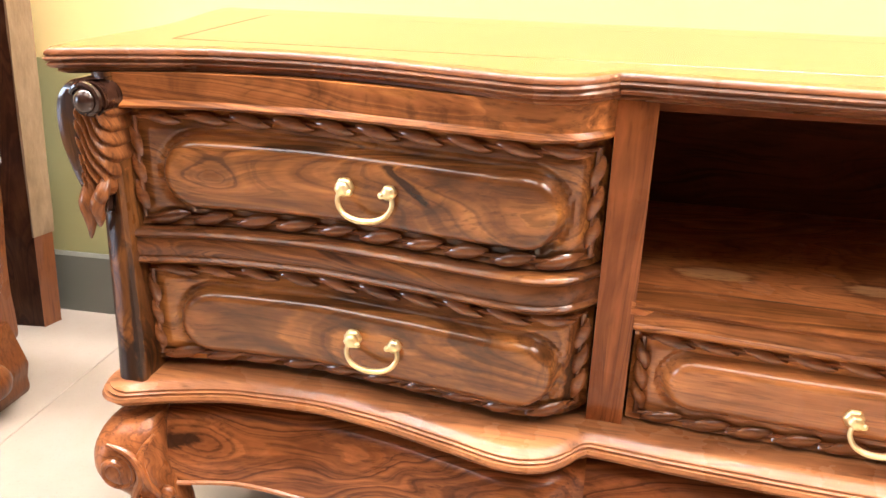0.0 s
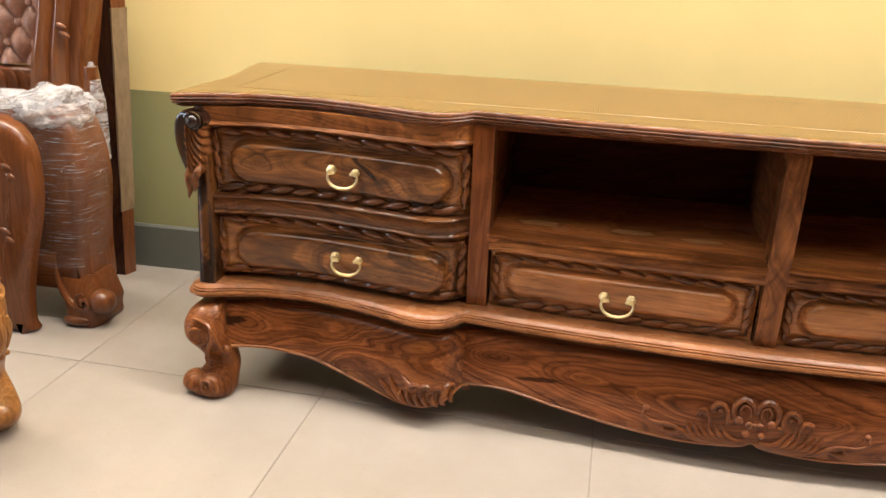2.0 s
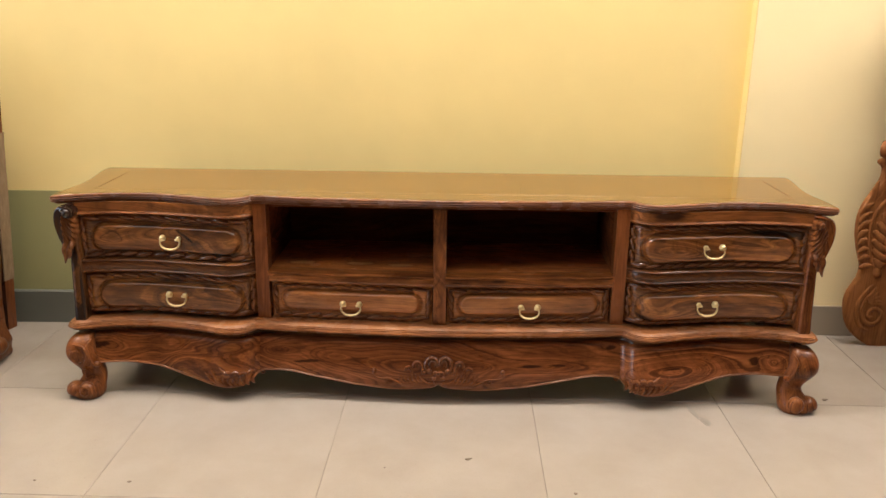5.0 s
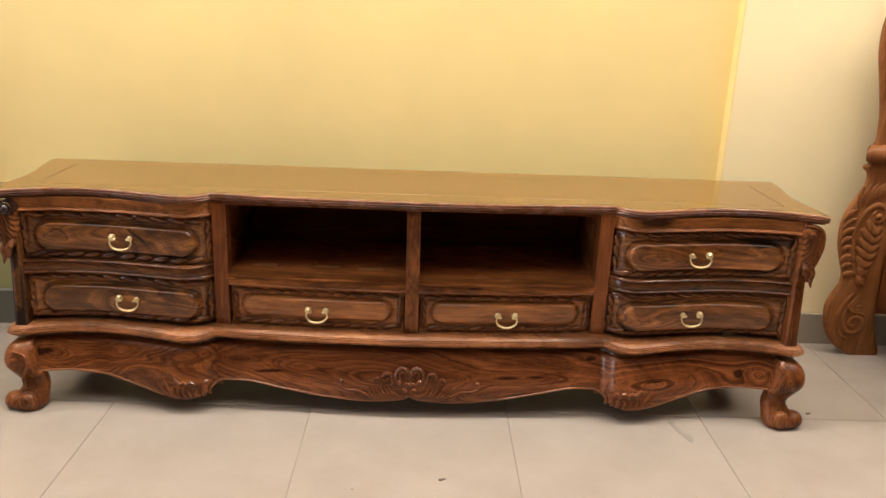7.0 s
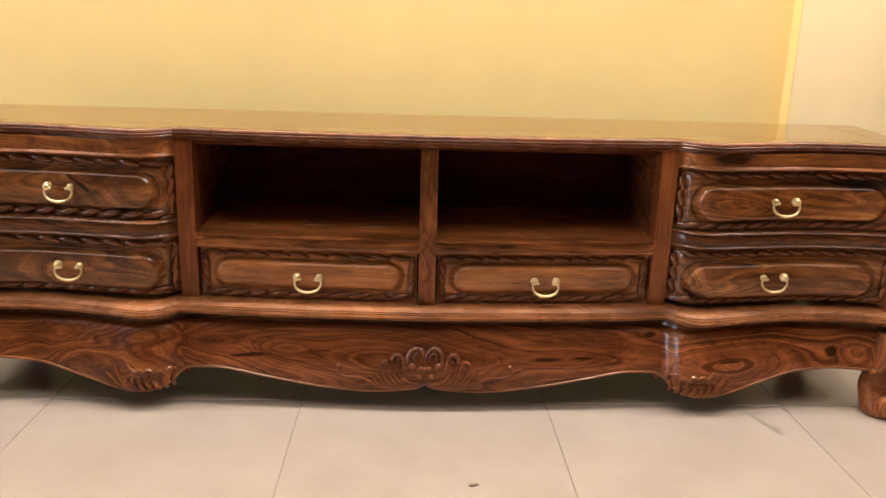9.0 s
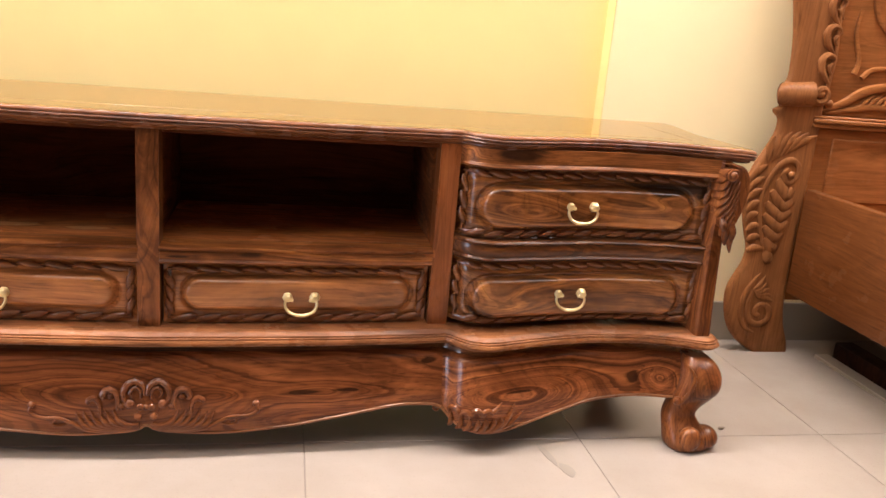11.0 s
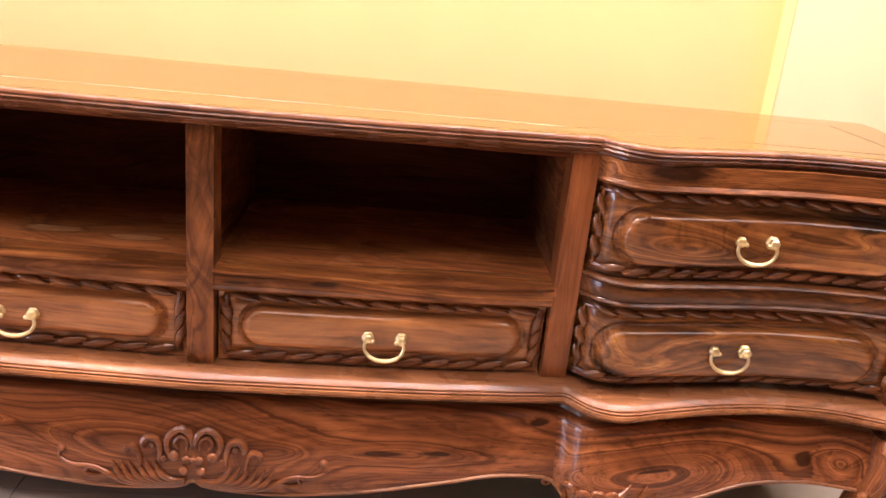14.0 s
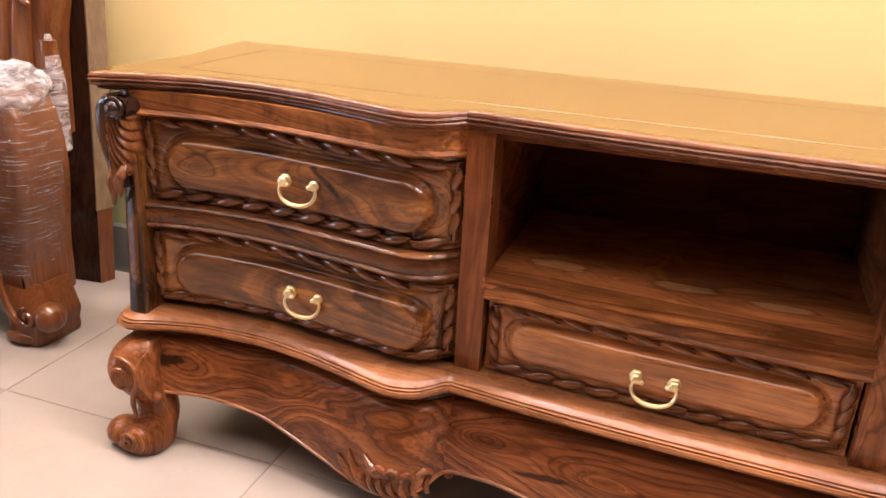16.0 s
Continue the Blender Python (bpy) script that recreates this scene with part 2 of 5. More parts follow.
rose_leg = wood("rosewood_leg", (0.30, 0.102, 0.031), (0.150, 0.046, 0.0150), (0.0165, 0.0059, 0.0040), axis="z", figure=6.0, rings=2.6, contrast=0.7, streak=0.4, grow=0.4, coat=0.45, gloss=0.16)
# the yellow wall's reflection is partly put into this colour
rose_top = wood("rosewood_top_wall_sheen", (0.160, 0.084, 0.0215), (0.140, 0.072, 0.019), (0.095, 0.046, 0.013), axis="x", figure=4.0, rings=2.2, contrast=0.30, rough=0.30, coat=1.0, streak=0.0, grow=0.03, relief=0.0, pores=0.0, gloss=0.085, spec=0.0, fibre=0.10, smoky=0.15, strand=0.18)
# same wood as the top, coloured for the edge's weaker light
rose_lip = wood("rosewood_top_edge", (0.2452, 0.0886, 0.0330), (0.1273, 0.0424, 0.0166), (0.0170, 0.0058, 0.0044), axis="x", figure=5.0, rings=2.4, contrast=0.5, coat=0.65, streak=0.6, grow=0.08, gloss=0.22, strand=0.3)
rose_mould = wood("rosewood_moulding", (0.36, 0.144, 0.056), (0.222, 0.084, 0.0320), (0.0325, 0.0126, 0.0080), axis="x", figure=5.0, rings=2.0, contrast=0.5, rough=0.42, coat=0.5, streak=0.35, grow=0.08, gloss=0.24, smoky=0.5, strand=0.28)
rose_dark = wood("rosewood_dark_heart_and_shade", (0.215, 0.076, 0.0235), (0.085, 0.0275, 0.0098), (0.0089, 0.0040, 0.0030), axis="x", figure=5.0, rings=3.0, contrast=0.9, streak=0.8, grow=0.14, coat=0.6, gloss=0.11, strand=0.6)
rose_black = wood("rosewood_black_heart", (0.030, 0.0120, 0.0070), (0.016, 0.0066, 0.0045), (0.0050, 0.0025, 0.0022), axis="z", figure=6.0, rings=2.0, contrast=0.5, streak=0.5, grow=0.2, coat=1.0, gloss=0.07, strand=0.3)
rose_leaf = wood("rosewood_dark_leaf", (0.25, 0.090, 0.0285), (0.125, 0.041, 0.0135), (0.0108, 0.0041, 0.0031), axis="z", figure=9.0, rings=2.4, contrast=0.6, streak=0.6, grow=0.3, coat=0.45, gloss=0.14)
# unvarnished inside wood, with the open bays' shade put into its colour
rose_in = wood("rosewood_unvarnished_shaded", (0.140, 0.040, 0.0135), (0.088, 0.0245, 0.0090), (0.0300, 0.0090, 0.0050), axis="x", figure=4.0, rings=2.0, rough=0.6, coat=0.0, streak=0.08, contrast=0.3, smoky=0.5, strand=0.25)
rose_shelf = wood("rosewood_shelf", (0.56, 0.198, 0.060), (0.320, 0.100, 0.0310), (0.0192, 0.0065, 0.0036), axis="x", figure=5.0, rings=3.0, contrast=0.6, rough=0.4, coat=0.25, streak=0.10, grow=0.3, gloss=0.2, strand=0.25, smoky=0.6, pale=[(-0.455, 0.130, 0.042, 0.020), (-0.262, 0.124, 0.045, 0.018), (-0.13, 0.112, 0.040, 0.012)])
rose_centre = wood("rosewood_centre_post", (0.36, 0.125, 0.038), (0.155, 0.048, 0.0155), (0.0120, 0.0046, 0.0030), axis="z", figure=8.0, rings=2.0, contrast=0.7, streak=0.55, grow=0.2, coat=0.45, gloss=0.14, strand=0.5)
rose_corner = wood("rosewood_black_corner_post", (0.30, 0.115, 0.028), (0.070, 0.022, 0.0070), (0.0066, 0.0028, 0.0022), axis="z", figure=10.0, rings=1.6, contrast=0.5, streak=1.0, grow=0.22, coat=0.6, gloss=0.13, strand=0.7, knots=[(-1.166, 0.35, 0.012, 0.14, 0.0), (-1.132, 0.33, 0.006, 0.10, 0.0), (-1.150, 0.47, 0.020, 0.050, 0.0), (-1.150, 0.27, 0.022, 0.035, 0.0)])
TEAK = ((0.185, 0.061, 0.019), (0.130, 0.040, 0.0125), (0.060, 0.018, 0.006))
teak_z = wood("polished_teak_upright", *TEAK, axis="z", figure=4.0, rings=2.5, contrast=0.22, streak=0.10, grow=0.12, smoky=0.4, strand=0.10, coat=0.8, gloss=0.1)
teak_x = wood("polished_teak_lengthwise", *TEAK, axis="x", figure=4.0, rings=2.5, contrast=0.22, streak=0.10, grow=0.12, smoky=0.4, strand=0.10, coat=0.8, gloss=0.1)
BED = ((0.265, 0.106, 0.036), (0.195, 0.072, 0.023), (0.10, 0.035, 0.012))
bed_z = wood("satin_bed_wood_upright", *BED, axis="z", figure=5.0, rings=2.0, contrast=0.32, rough=0.42, coat=0.15, streak=0.08, grow=0.1, gloss=0.2, smoky=0.3, strand=0.15)
bed_x = wood("satin_bed_wood_lengthwise", (0.30, 0.113, 0.034), (0.225, 0.079, 0.022), (0.12, 0.039, 0.012), axis="x", figure=5.0, rings=2.0, contrast=0.35, rough=0.42, coat=0.15, streak=0.08, grow=0.1, gloss=0.2, smoky=0.3, strand=0.15)
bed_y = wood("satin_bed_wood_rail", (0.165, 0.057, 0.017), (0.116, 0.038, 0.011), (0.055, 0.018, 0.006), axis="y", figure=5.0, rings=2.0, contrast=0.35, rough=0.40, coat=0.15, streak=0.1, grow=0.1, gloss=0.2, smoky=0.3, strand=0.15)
teak_gloss = wood("glossy_teak", (0.20, 0.068, 0.022), (0.150, 0.049, 0.0155), (0.07, 0.022, 0.008), axis="z", figure=4.0, rings=2.0, contrast=0.3, streak=0.08, grow=0.1, smoky=0.3, fibre=0.2, coat=1.0, gloss=0.09, pores=0.2, strand=0.08)
pale_wood = wood("honey_carved_wood", (0.36, 0.165, 0.050), (0.25, 0.102, 0.029), (0.10, 0.036, 0.012), axis="z", figure=6.0, rings=2.5, contrast=0.5, rough=0.35, coat=0.3, streak=0.2, smoky=0.4)
board_dark = wood("dark_board_side", (0.06, 0.022, 0.011), (0.032, 0.011, 0.006), (0.010, 0.004, 0.003), axis="z", figure=5.0, rings=2.0, rough=0.4, coat=0.2)


def plaster(name, colour, blotch=0.06, rough=0.7):
    m, t, b = mat_new(name)
    c = coords(t, (1, 1, 1), False)
    big = node(t, "ShaderNodeTexNoise", {"Vector": c, "Scale": 1.3, "Detail": 4.0, "Roughness": 0.6}).outputs[0]
    small = node(t, "ShaderNodeTexNoise", {"Vector": c, "Scale": 160.0, "Detail": 3.0}).outputs[0]
    lo, hi = (tuple(max(0, k * (1 + s * blotch)) for k in colour) for s in (-1, 1))
    t.links.new(ramp(t, big, [(0.3, lo), (0.7, hi)]), b.inputs["Base Color"])
    b.inputs["Roughness"].default_value = rough
    h = math_node(t, "ADD", math_node(t, "MULTIPLY", small, 0.4), big)
    t.links.new(node(t, "ShaderNodeBump", {"Strength": 0.12, "Distance": 0.002, "Height": h}).outputs[0], b.inputs["Normal"])
    return m


yellow_paint = plaster("yellow_wall_paint", (0.81, 0.635, 0.275))
cream_paint = plaster("cream_wall_paint", (0.88, 0.74, 0.43))
green_paint = plaster("olive_green_dado_paint", (0.300, 0.288, 0.130), 0.1, 0.5)
grey_skirting = plaster("dark_grey_skirting_paint", (0.120, 0.122, 0.098), 0.18, 0.45)
beige_skirting = plaster("beige_skirting_tile", (0.30, 0.255, 0.195), 0.1, 0.4)
unseen_wall_paint = plaster("unseen_taupe_wall_paint", (0.12, 0.075, 0.045))
white_paint = plaster("white_ceiling_paint", (0.62, 0.60, 0.56), 0.03)

tile_mat, tt, tb = mat_new("beige_polished_tile")
tc1 = coords(tt, (1, 1, 1))
cloud = node(tt, "ShaderNodeTexNoise", {"Vector": tc1, "Scale": 5.0, "Detail": 5.0, "Roughness": 0.6}).outputs[0]
grain = node(tt, "ShaderNodeTexNoise", {"Vector": tc1, "Scale": 220.0, "Detail": 2.0}).outputs[0]
tcol = ramp(tt, cloud, [(0.3, (0.322, 0.270, 0.226)), (0.7, (0.366, 0.312, 0.265))])
tcol = mix(tt, ramp(tt, grain, [(0.60, 0.0), (0.75, 0.25)]), tcol, (0.25, 0.20, 0.16))
tt.links.new(tcol, tb.inputs["Base Color"])
tt.links.new(ramp(tt, cloud, [(0.3, 0.22), (0.75, 0.27)]), tb.inputs["Roughness"])
grout_mat = plaster("dark_grout", (0.23, 0.19, 0.15), 0.15, 0.8)

brass, bt, bb = mat_new("pale_brass")
bnoise = node(bt, "ShaderNodeTexNoise", {"Vector": coords(bt, (1, 1, 1)), "Scale": 60.0, "Detail": 3.0}).outputs[0]
bt.links.new(ramp(bt, bnoise, [(0.3, (0.80, 0.60, 0.28)), (0.7, (0.93, 0.78, 0.45))]), bb.inputs["Base Color"])
bb.inputs["Metallic"].default_value = 0.85
bt.links.new(ramp(bt, bnoise, [(0.3, 0.28), (0.7, 0.45)]), bb.inputs["Roughness"])

leather, lt, lb = mat_new("brown_leather")
lnoise = node(lt, "ShaderNodeTexNoise", {"Vector": coords(lt, (1, 1, 1)), "Scale": 90.0, "Detail": 4.0}).outputs[0]
lt.links.new(ramp(lt, lnoise, [(0.3, (0.27, 0.135, 0.092)), (0.7, (0.39, 0.205, 0.142))]), lb.inputs["Base Color"])
lb.inputs["Roughness"].default_value = 0.36
lt.links.new(node(lt, "ShaderNodeBump", {"Strength": 0.2, "Distance": 0.002, "Height": lnoise}).outputs[0], lb.inputs["Normal"])


def film(name, low, high, scale=7.0, edge=(0.5, 0.72), squash=9.0, rough=0.13, wander=1.6):
    """Clear stretch film: see-through; milky stretched folds shine and also paint in glints."""
    m, t, b = mat_new(name)
    c = coords(t, (0.8, 0.8, squash))
    folds = node(t, "ShaderNodeTexNoise", {"Vector": c, "Scale": scale, "Detail": 6.0, "Roughness": 0.62, "Distortion": wander}).outputs[0]
    b.inputs["Base Color"].default_value = (0.74, 0.70, 0.69, 1)
    b.inputs["Roughness"].default_value = rough
    t.links.new(node(t, "ShaderNodeBump", {"Strength": 1.0, "Distance": 0.02, "Height": folds}).outputs[0], b.inputs["Normal"])
    clear = node(t, "ShaderNodeBsdfTransparent")
    mx = node(t, "ShaderNodeMixShader", {0: ramp(t, folds, [(edge[0], low), (edge[1], high)]), 1: clear.outputs[0], 2: b.outputs[0]})
    t.links.new(mx.outputs[0], t.nodes["Material Output"].inputs[0])
    return m


film_tight = film("clear_stretch_film", 0.05, 0.62, 15.0, (0.52, 0.70), 18.0, 0.14, 0.30)
film_bunch = film("bunched_stretch_film", 0.20, 0.78, 15.0, (0.40, 0.66), 2.6, 0.22)

sticker_mat = plaster("white_paper", (0.75, 0.74, 0.72), 0.02, 0.6)
tan_wrap, wt, wb = mat_new("tan_wrapping_paper")
wnoise = node(wt, "ShaderNodeTexNoise", {"Vector": coords(wt, (1, 1, 0.3)), "Scale": 60.0, "Detail": 5.0, "Roughness": 0.65}).outputs[0]
wt.links.new(ramp(wt, wnoise, [(0.3, (0.17, 0.108, 0.058)), (0.7, (0.28, 0.195, 0.115))]), wb.inputs["Base Color"])
wb.inputs["Roughness"].default_value = 0.33
wt.links.new(node(wt, "ShaderNodeBump", {"Strength": 0.5, "Distance": 0.004, "Height": wnoise}).outputs[0], wb.inputs["Normal"])

lamp_glow, gt, gb = mat_new("lit_diffuser")
gb.inputs["Emission Color"].default_value = (1, 0.92, 0.8, 1)
gb.inputs["Emission Strength"].default_value = 6.0
panel_glow, gt, gb = mat_new("added_panel_diffuser")
gb.inputs["Emission Color"].default_value = (1, 0.95, 0.88, 1)
gb.inputs["Emission Strength"].default_value = 1.4
dirt_mat = plaster("brown_dirt", (0.17, 0.13, 0.095), 0.3, 0.8)
smudge_mat = plaster("grey_scuff", (0.22, 0.185, 0.15), 0.1, 0.5)


# ---------------------------------------------------------------- mesh helpers
def part(name, bm, material, parent=None, label="", smooth=True, recalc=True):
    """Links a bmesh as one mesh object, under a thing where one is given."""
    if recalc:
        bmesh.ops.recalc_face_normals(bm, faces=bm.faces)
    me = bpy.data.meshes.new(name)
    bm.to_mesh(me)
    bm.free()
    me.materials.append(material)
    if smooth:
        me.set_sharp_from_angle(angle=radians(38))
        me.polygons.foreach_set("use_smooth", [True] * len(me.polygons))
    ob = new(name, me)
    if parent:
        ob.parent = parent
        m = Matrix.Identity(4)
        p = parent
        chain = []
        while p:
            chain.append(p)
            p = p.parent
        for p in reversed(chain):
            m = m @ p.matrix_parent_inverse @ p.matrix_basis
        ob.matrix_parent_inverse = m.inverted()
    return tagged(ob, label) if label else ob


def thing(name, x, y, z, label, category, group=""):
    return_ob = new(name)
    return_ob.location = (x, y, z)
    return_ob.empty_display_size = 0.05
    return tagged(return_ob, label, category, group)


def lerp(pairs, x):
    """Smooth curve through (x, y) pairs."""
    for (x0, y0), (x1, y1) in zip(pairs, pairs[1:]):
        if x <= x1:
            k = min(1, max(0, (x - x0) / (x1 - x0)))
            k = k * k * (3 - 2 * k)
            return y0 + (y1 - y0) * k
    return pairs[-1][1]


def flowing(pairs):
    """A function that runs through (x, y) pairs with no ripple between them."""
    xs, ys = np.array([p[0] for p in pairs]), np.array([p[1] for p in pairs])
    h, d = np.diff(xs), np.diff(ys) / np.diff(xs)
    m = np.concatenate([[d[0]], [0.0 if a * b <= 0 else 3 * (p + q) / ((2 * q + p) / a + (q + 2 * p) / b) for a, b, p, q in zip(d, d[1:], h, h[1:])], [d[-1]]])

    def at(x):
        i = int(min(len(h) - 1, max(0, np.searchsorted(xs, x) - 1)))
        k = min(1.0, max(0.0, (x - xs[i]) / h[i]))
        return float(ys[i] * (1 + 2 * k) * (1 - k) ** 2 + ys[i + 1] * k * k * (3 - 2 * k) + h[i] * (m[i] * k * (1 - k) ** 2 - m[i + 1] * k * k * (1 - k)))
    return at


def spline(pts, steps=6):
    """Catmull-Rom points through pts (tuples of any size)."""
    out = []
    n = len(pts)
    for i in range(n - 1):
        p0, p1, p2, p3 = (np.array(pts[min(n - 1, max(0, j))], float) for j in (i - 1, i, i + 1, i + 2))
        for k in range(steps):
            s = k / steps
            out.append(tuple(0.5 * (2 * p1 + (p2 - p0) * s + (2 * p0 - 5 * p1 + 4 * p2 - p3) * s * s + (3 * p1 - p0 - 3 * p2 + p3) * s ** 3)))
    out.append(tuple(map(float, pts[-1])))
    return out


def box(bm, x0, x1, y0, y1, z0, z1, bevel=0.002, segments=1):
    made = bmesh.ops.create_cube(bm, size=1.0, matrix=Matrix.Translation(((x0 + x1) / 2, (y0 + y1) / 2, (z0 + z1) / 2)) @ Matrix.Diagonal((abs(x1 - x0), abs(y1 - y0), abs(z1 - z0), 1)))
    if bevel:
        edges = list({e for v in made["verts"] for e in v.link_edges})
        bmesh.ops.bevel(bm, geom=edges, offset=bevel, segments=segments, affect="EDGES", profile=0.5)


def rings(bm, loops, caps=True, closed=True):
    """Skins a list of loops of points of equal length."""
    made = [[bm.verts.new(p) for p in loop] for loop in loops]
    n = len(made[0])
    for a, b in zip(made, made[1:]):
        for i in range(n if closed else n - 1):
            j = (i + 1) % n
            bm.faces.new((a[i], a[j], b[j], b[i]))
    if caps and closed:
        bm.faces.new(made[0][::-1])
        bm.faces.new(made[-1])
    return made


def tube(bm, pts, radii, seg=8, flat=1.0, caps=True):
    """A tube along points; flat below 1 squeezes it across its second side."""
    pts = [Vector(p) for p in pts]
    n = len(pts)
    if not hasattr(radii, "__len__"):
        radii = [radii] * n
    elif len(radii) != n:
        radii = [float(np.interp(i / (n - 1), np.linspace(0, 1, len(radii)), radii)) for i in range(n)]
    loops = []
    side = None
    for i, p in enumerate(pts):
        d = (pts[min(n - 1, i + 1)] - pts[max(0, i - 1)]).normalized()
        if side is None:
            ref = Vector((0, 1, 0)) if abs(d.y) < 0.9 else Vector((0, 0, 1))
            side = d.cross(ref).normalized()
        side = (side - d * side.dot(d)).normalized()
        up = d.cross(side)
        loops.append([p + (side * math.cos(a) + up * (flat * math.sin(a))) * radii[i] for a in (2 * math.pi * k / seg for k in range(seg))])
    rings(bm, loops, caps)


def ball(bm, c, r, turn=(0, 0, 0), u=10, v=7):
    r = (r, r, r) if not hasattr(r, "__len__") else r
    m = pose(*c, *turn) @ Matrix.Diagonal((*r, 1))
    bmesh.ops.create_uvsphere(bm, u_segments=u, v_segments=v, radius=1.0, matrix=m)


def sheet(bm, fn, us, vs, back=None):
    """A curved plate: fn(u, v) gives the front; back(u, v) the rear, joined all round."""
    front = [[bm.verts.new(fn(u, v)) for u in us] for v in vs]
    for a, b in zip(front, front[1:]):
        for i in range(len(us) - 1):
            bm.faces.new((a[i], a[i + 1], b[i + 1], b[i]))
    if back:
        rim = [(u, vs[0]) for u in us] + [(us[-1], v) for v in vs[1:]] + [(u, vs[-1]) for u in us[-2::-1]] + [(us[0], v) for v in vs[-2:0:-1]]
        fr = front[0][:] + [r[-1] for r in front[1:]] + front[-1][-2::-1] + [r[0] for r in front[-2:0:-1]]
        bk = [bm.verts.new(back(u, v)) for u, v in rim]
        for i in range(len(fr)):
            j = (i + 1) % len(fr)
            bm.faces.new((fr[i], bk[i], bk[j], fr[j]))
        bm.faces.new(bk)


def offset_loop(loop, d):
    """A closed plan outline moved inward by d."""
    n = len(loop)
    pts = np.array(loop)
    nxt, prv = np.roll(pts, -1, 0), np.roll(pts, 1, 0)
    tan = nxt - prv
    tan /= np.linalg.norm(tan, axis=1)[:, None] + 1e-12
    area = 0.5 * np.sum(pts[:, 0] * nxt[:, 1] - nxt[:, 0] * pts[:, 1])
    nor = np.stack([-tan[:, 1], tan[:, 0]], 1) * (1 if area > 0 else -1)
    return [tuple(p) for p in pts + nor * d]


def board(bm, outline, y_front, y_back, rounding=0.012, steps=4):
    """An upright board cut to an outline in x and z, its front edge rounded over."""
    loops = [[(x, y_back, z) for x, z in outline], [(x, y_front + rounding, z) for x, z in outline]]
    for k in range(1, steps + 1):
        a = math.pi / 2 * k / steps
        loops.append([(x, y_front + rounding * (1 - math.sin(a)), z) for x, z in offset_loop(outline, rounding * (1 - math.cos(a)))])
    rings(bm, loops)


def spiral(cx, cz, r, turns, start=0.0, y=0.0, sign=1, n=26, inner=0.12):
    """Points of a flat scroll in x and z that winds inward."""
    out = []
    for i in range(n):
        k = i / (n - 1)
        a = start + sign * turns * 2 * math.pi * k
        q = r * (1 - (1 - inner) * k)
        out.append((cx + q * math.cos(a), y, cz + q * math.sin(a)))
    return out


# ---------------------------------------------------------------- setting
def wall_slab(name, p0, p1, z0, z1, thick, material, label):
    """An upright slab whose front face runs from p0 to p1; its body lies behind, to the left of that direction."""
    d = Vector((p1[0] - p0[0], p1[1] - p0[1], 0)).normalized()
    nrm = Vector((-d.y, d.x, 0)) * thick
    bm = bmesh.new()
    q = [Vector((*p0, 0)), Vector((*p1, 0)), Vector((*p1, 0)) + nrm, Vector((*p0, 0)) + nrm]
    rings(bm, [[(v.x, v.y, z0) for v in q], [(v.x, v.y, z1) for v in q]])
    ob = part(name, bm, material, smooth=False)
    return tagged(ob, label, "wall", kind="structure")


XL, XR, YN = -4.8, 6.4, -4.6
WL, WC = (XL, 0.463), (2.598, 0.660)          # the yellow wall's ends
YP = 0.605                                     # the cream wall's face
EDGE = 2.598


def wall_y(x):
    return WL[1] + (WC[1] - WL[1]) * (x - WL[0]) / (WC[0] - WL[0])


wall_slab("wall_north", WL, (EDGE, wall_y(EDGE)), 0.535, CEILING, 0.18, yellow_paint, "smooth yellow painted plaster wall behind the cabinet")
dado = wall_slab("wall_dado", (XL, wall_y(XL) - 0.0015), (EDGE, wall_y(EDGE) - 0.0015), 0.0, 0.535, 0.18, green_paint, "olive green painted dado below the yellow wall")
bm = bmesh.new()
rings(bm, [[(EDGE, YP, z), (XR, YP, z), (XR, YP + 0.2, z), (EDGE, YP + 0.2, z)] for z in (0, CEILING)])
ret = bmesh.new()
box(ret, EDGE - 0.004, EDGE - 0.0005, YP + 0.001, wall_y(EDGE) + 0.01, 0.0, CEILING, 0)
tagged(part("wall_return", ret, yellow_paint, smooth=False), "narrow yellow painted return of the wall pier", "wall", kind="structure")
tagged(part("wall_pier", bm, cream_paint, smooth=False), "pale cream painted wall pier standing slightly proud", "wall", kind="structure")
# unseen walls closing the room, darkened so they bounce little light
wall_slab("wall_west", (XL, YN + 1.1), (XL, YN), 0, CEILING, -0.18, unseen_wall_paint, "unseen taupe side wall, dark to hold back bounced light")
wall_slab("wall_west_far", (XL, WL[1]), (XL, -0.9), 0, CEILING, -0.18, unseen_wall_paint, "unseen taupe side wall, dark to hold back bounced light")
wall_slab("wall_west_lintel", (XL, -0.9), (XL, YN + 1.1), 2.35, CEILING, -0.18, unseen_wall_paint, "unseen taupe wall above the shop front opening")
wall_slab("wall_east", (XR, YN), (XR, YP), 0, CEILING, -0.18, unseen_wall_paint, "unseen taupe side wall, dark to hold back bounced light")
wall_slab("wall_south", (XL, YN), (XR, YN), 0, CEILING, -0.18, unseen_wall_paint, "unseen taupe wall behind, dark to hold back bounced light")
bm = bmesh.new()
box(bm, XL - 0.2, XR + 0.2, YN - 0.2, 0.9, CEILING, CEILING + 0.12, 0)
tagged(part("ceiling", bm, white_paint, smooth=False), "flat white painted ceiling", "ceiling", kind="structure")

bm = bmesh.new()
d = 0.012
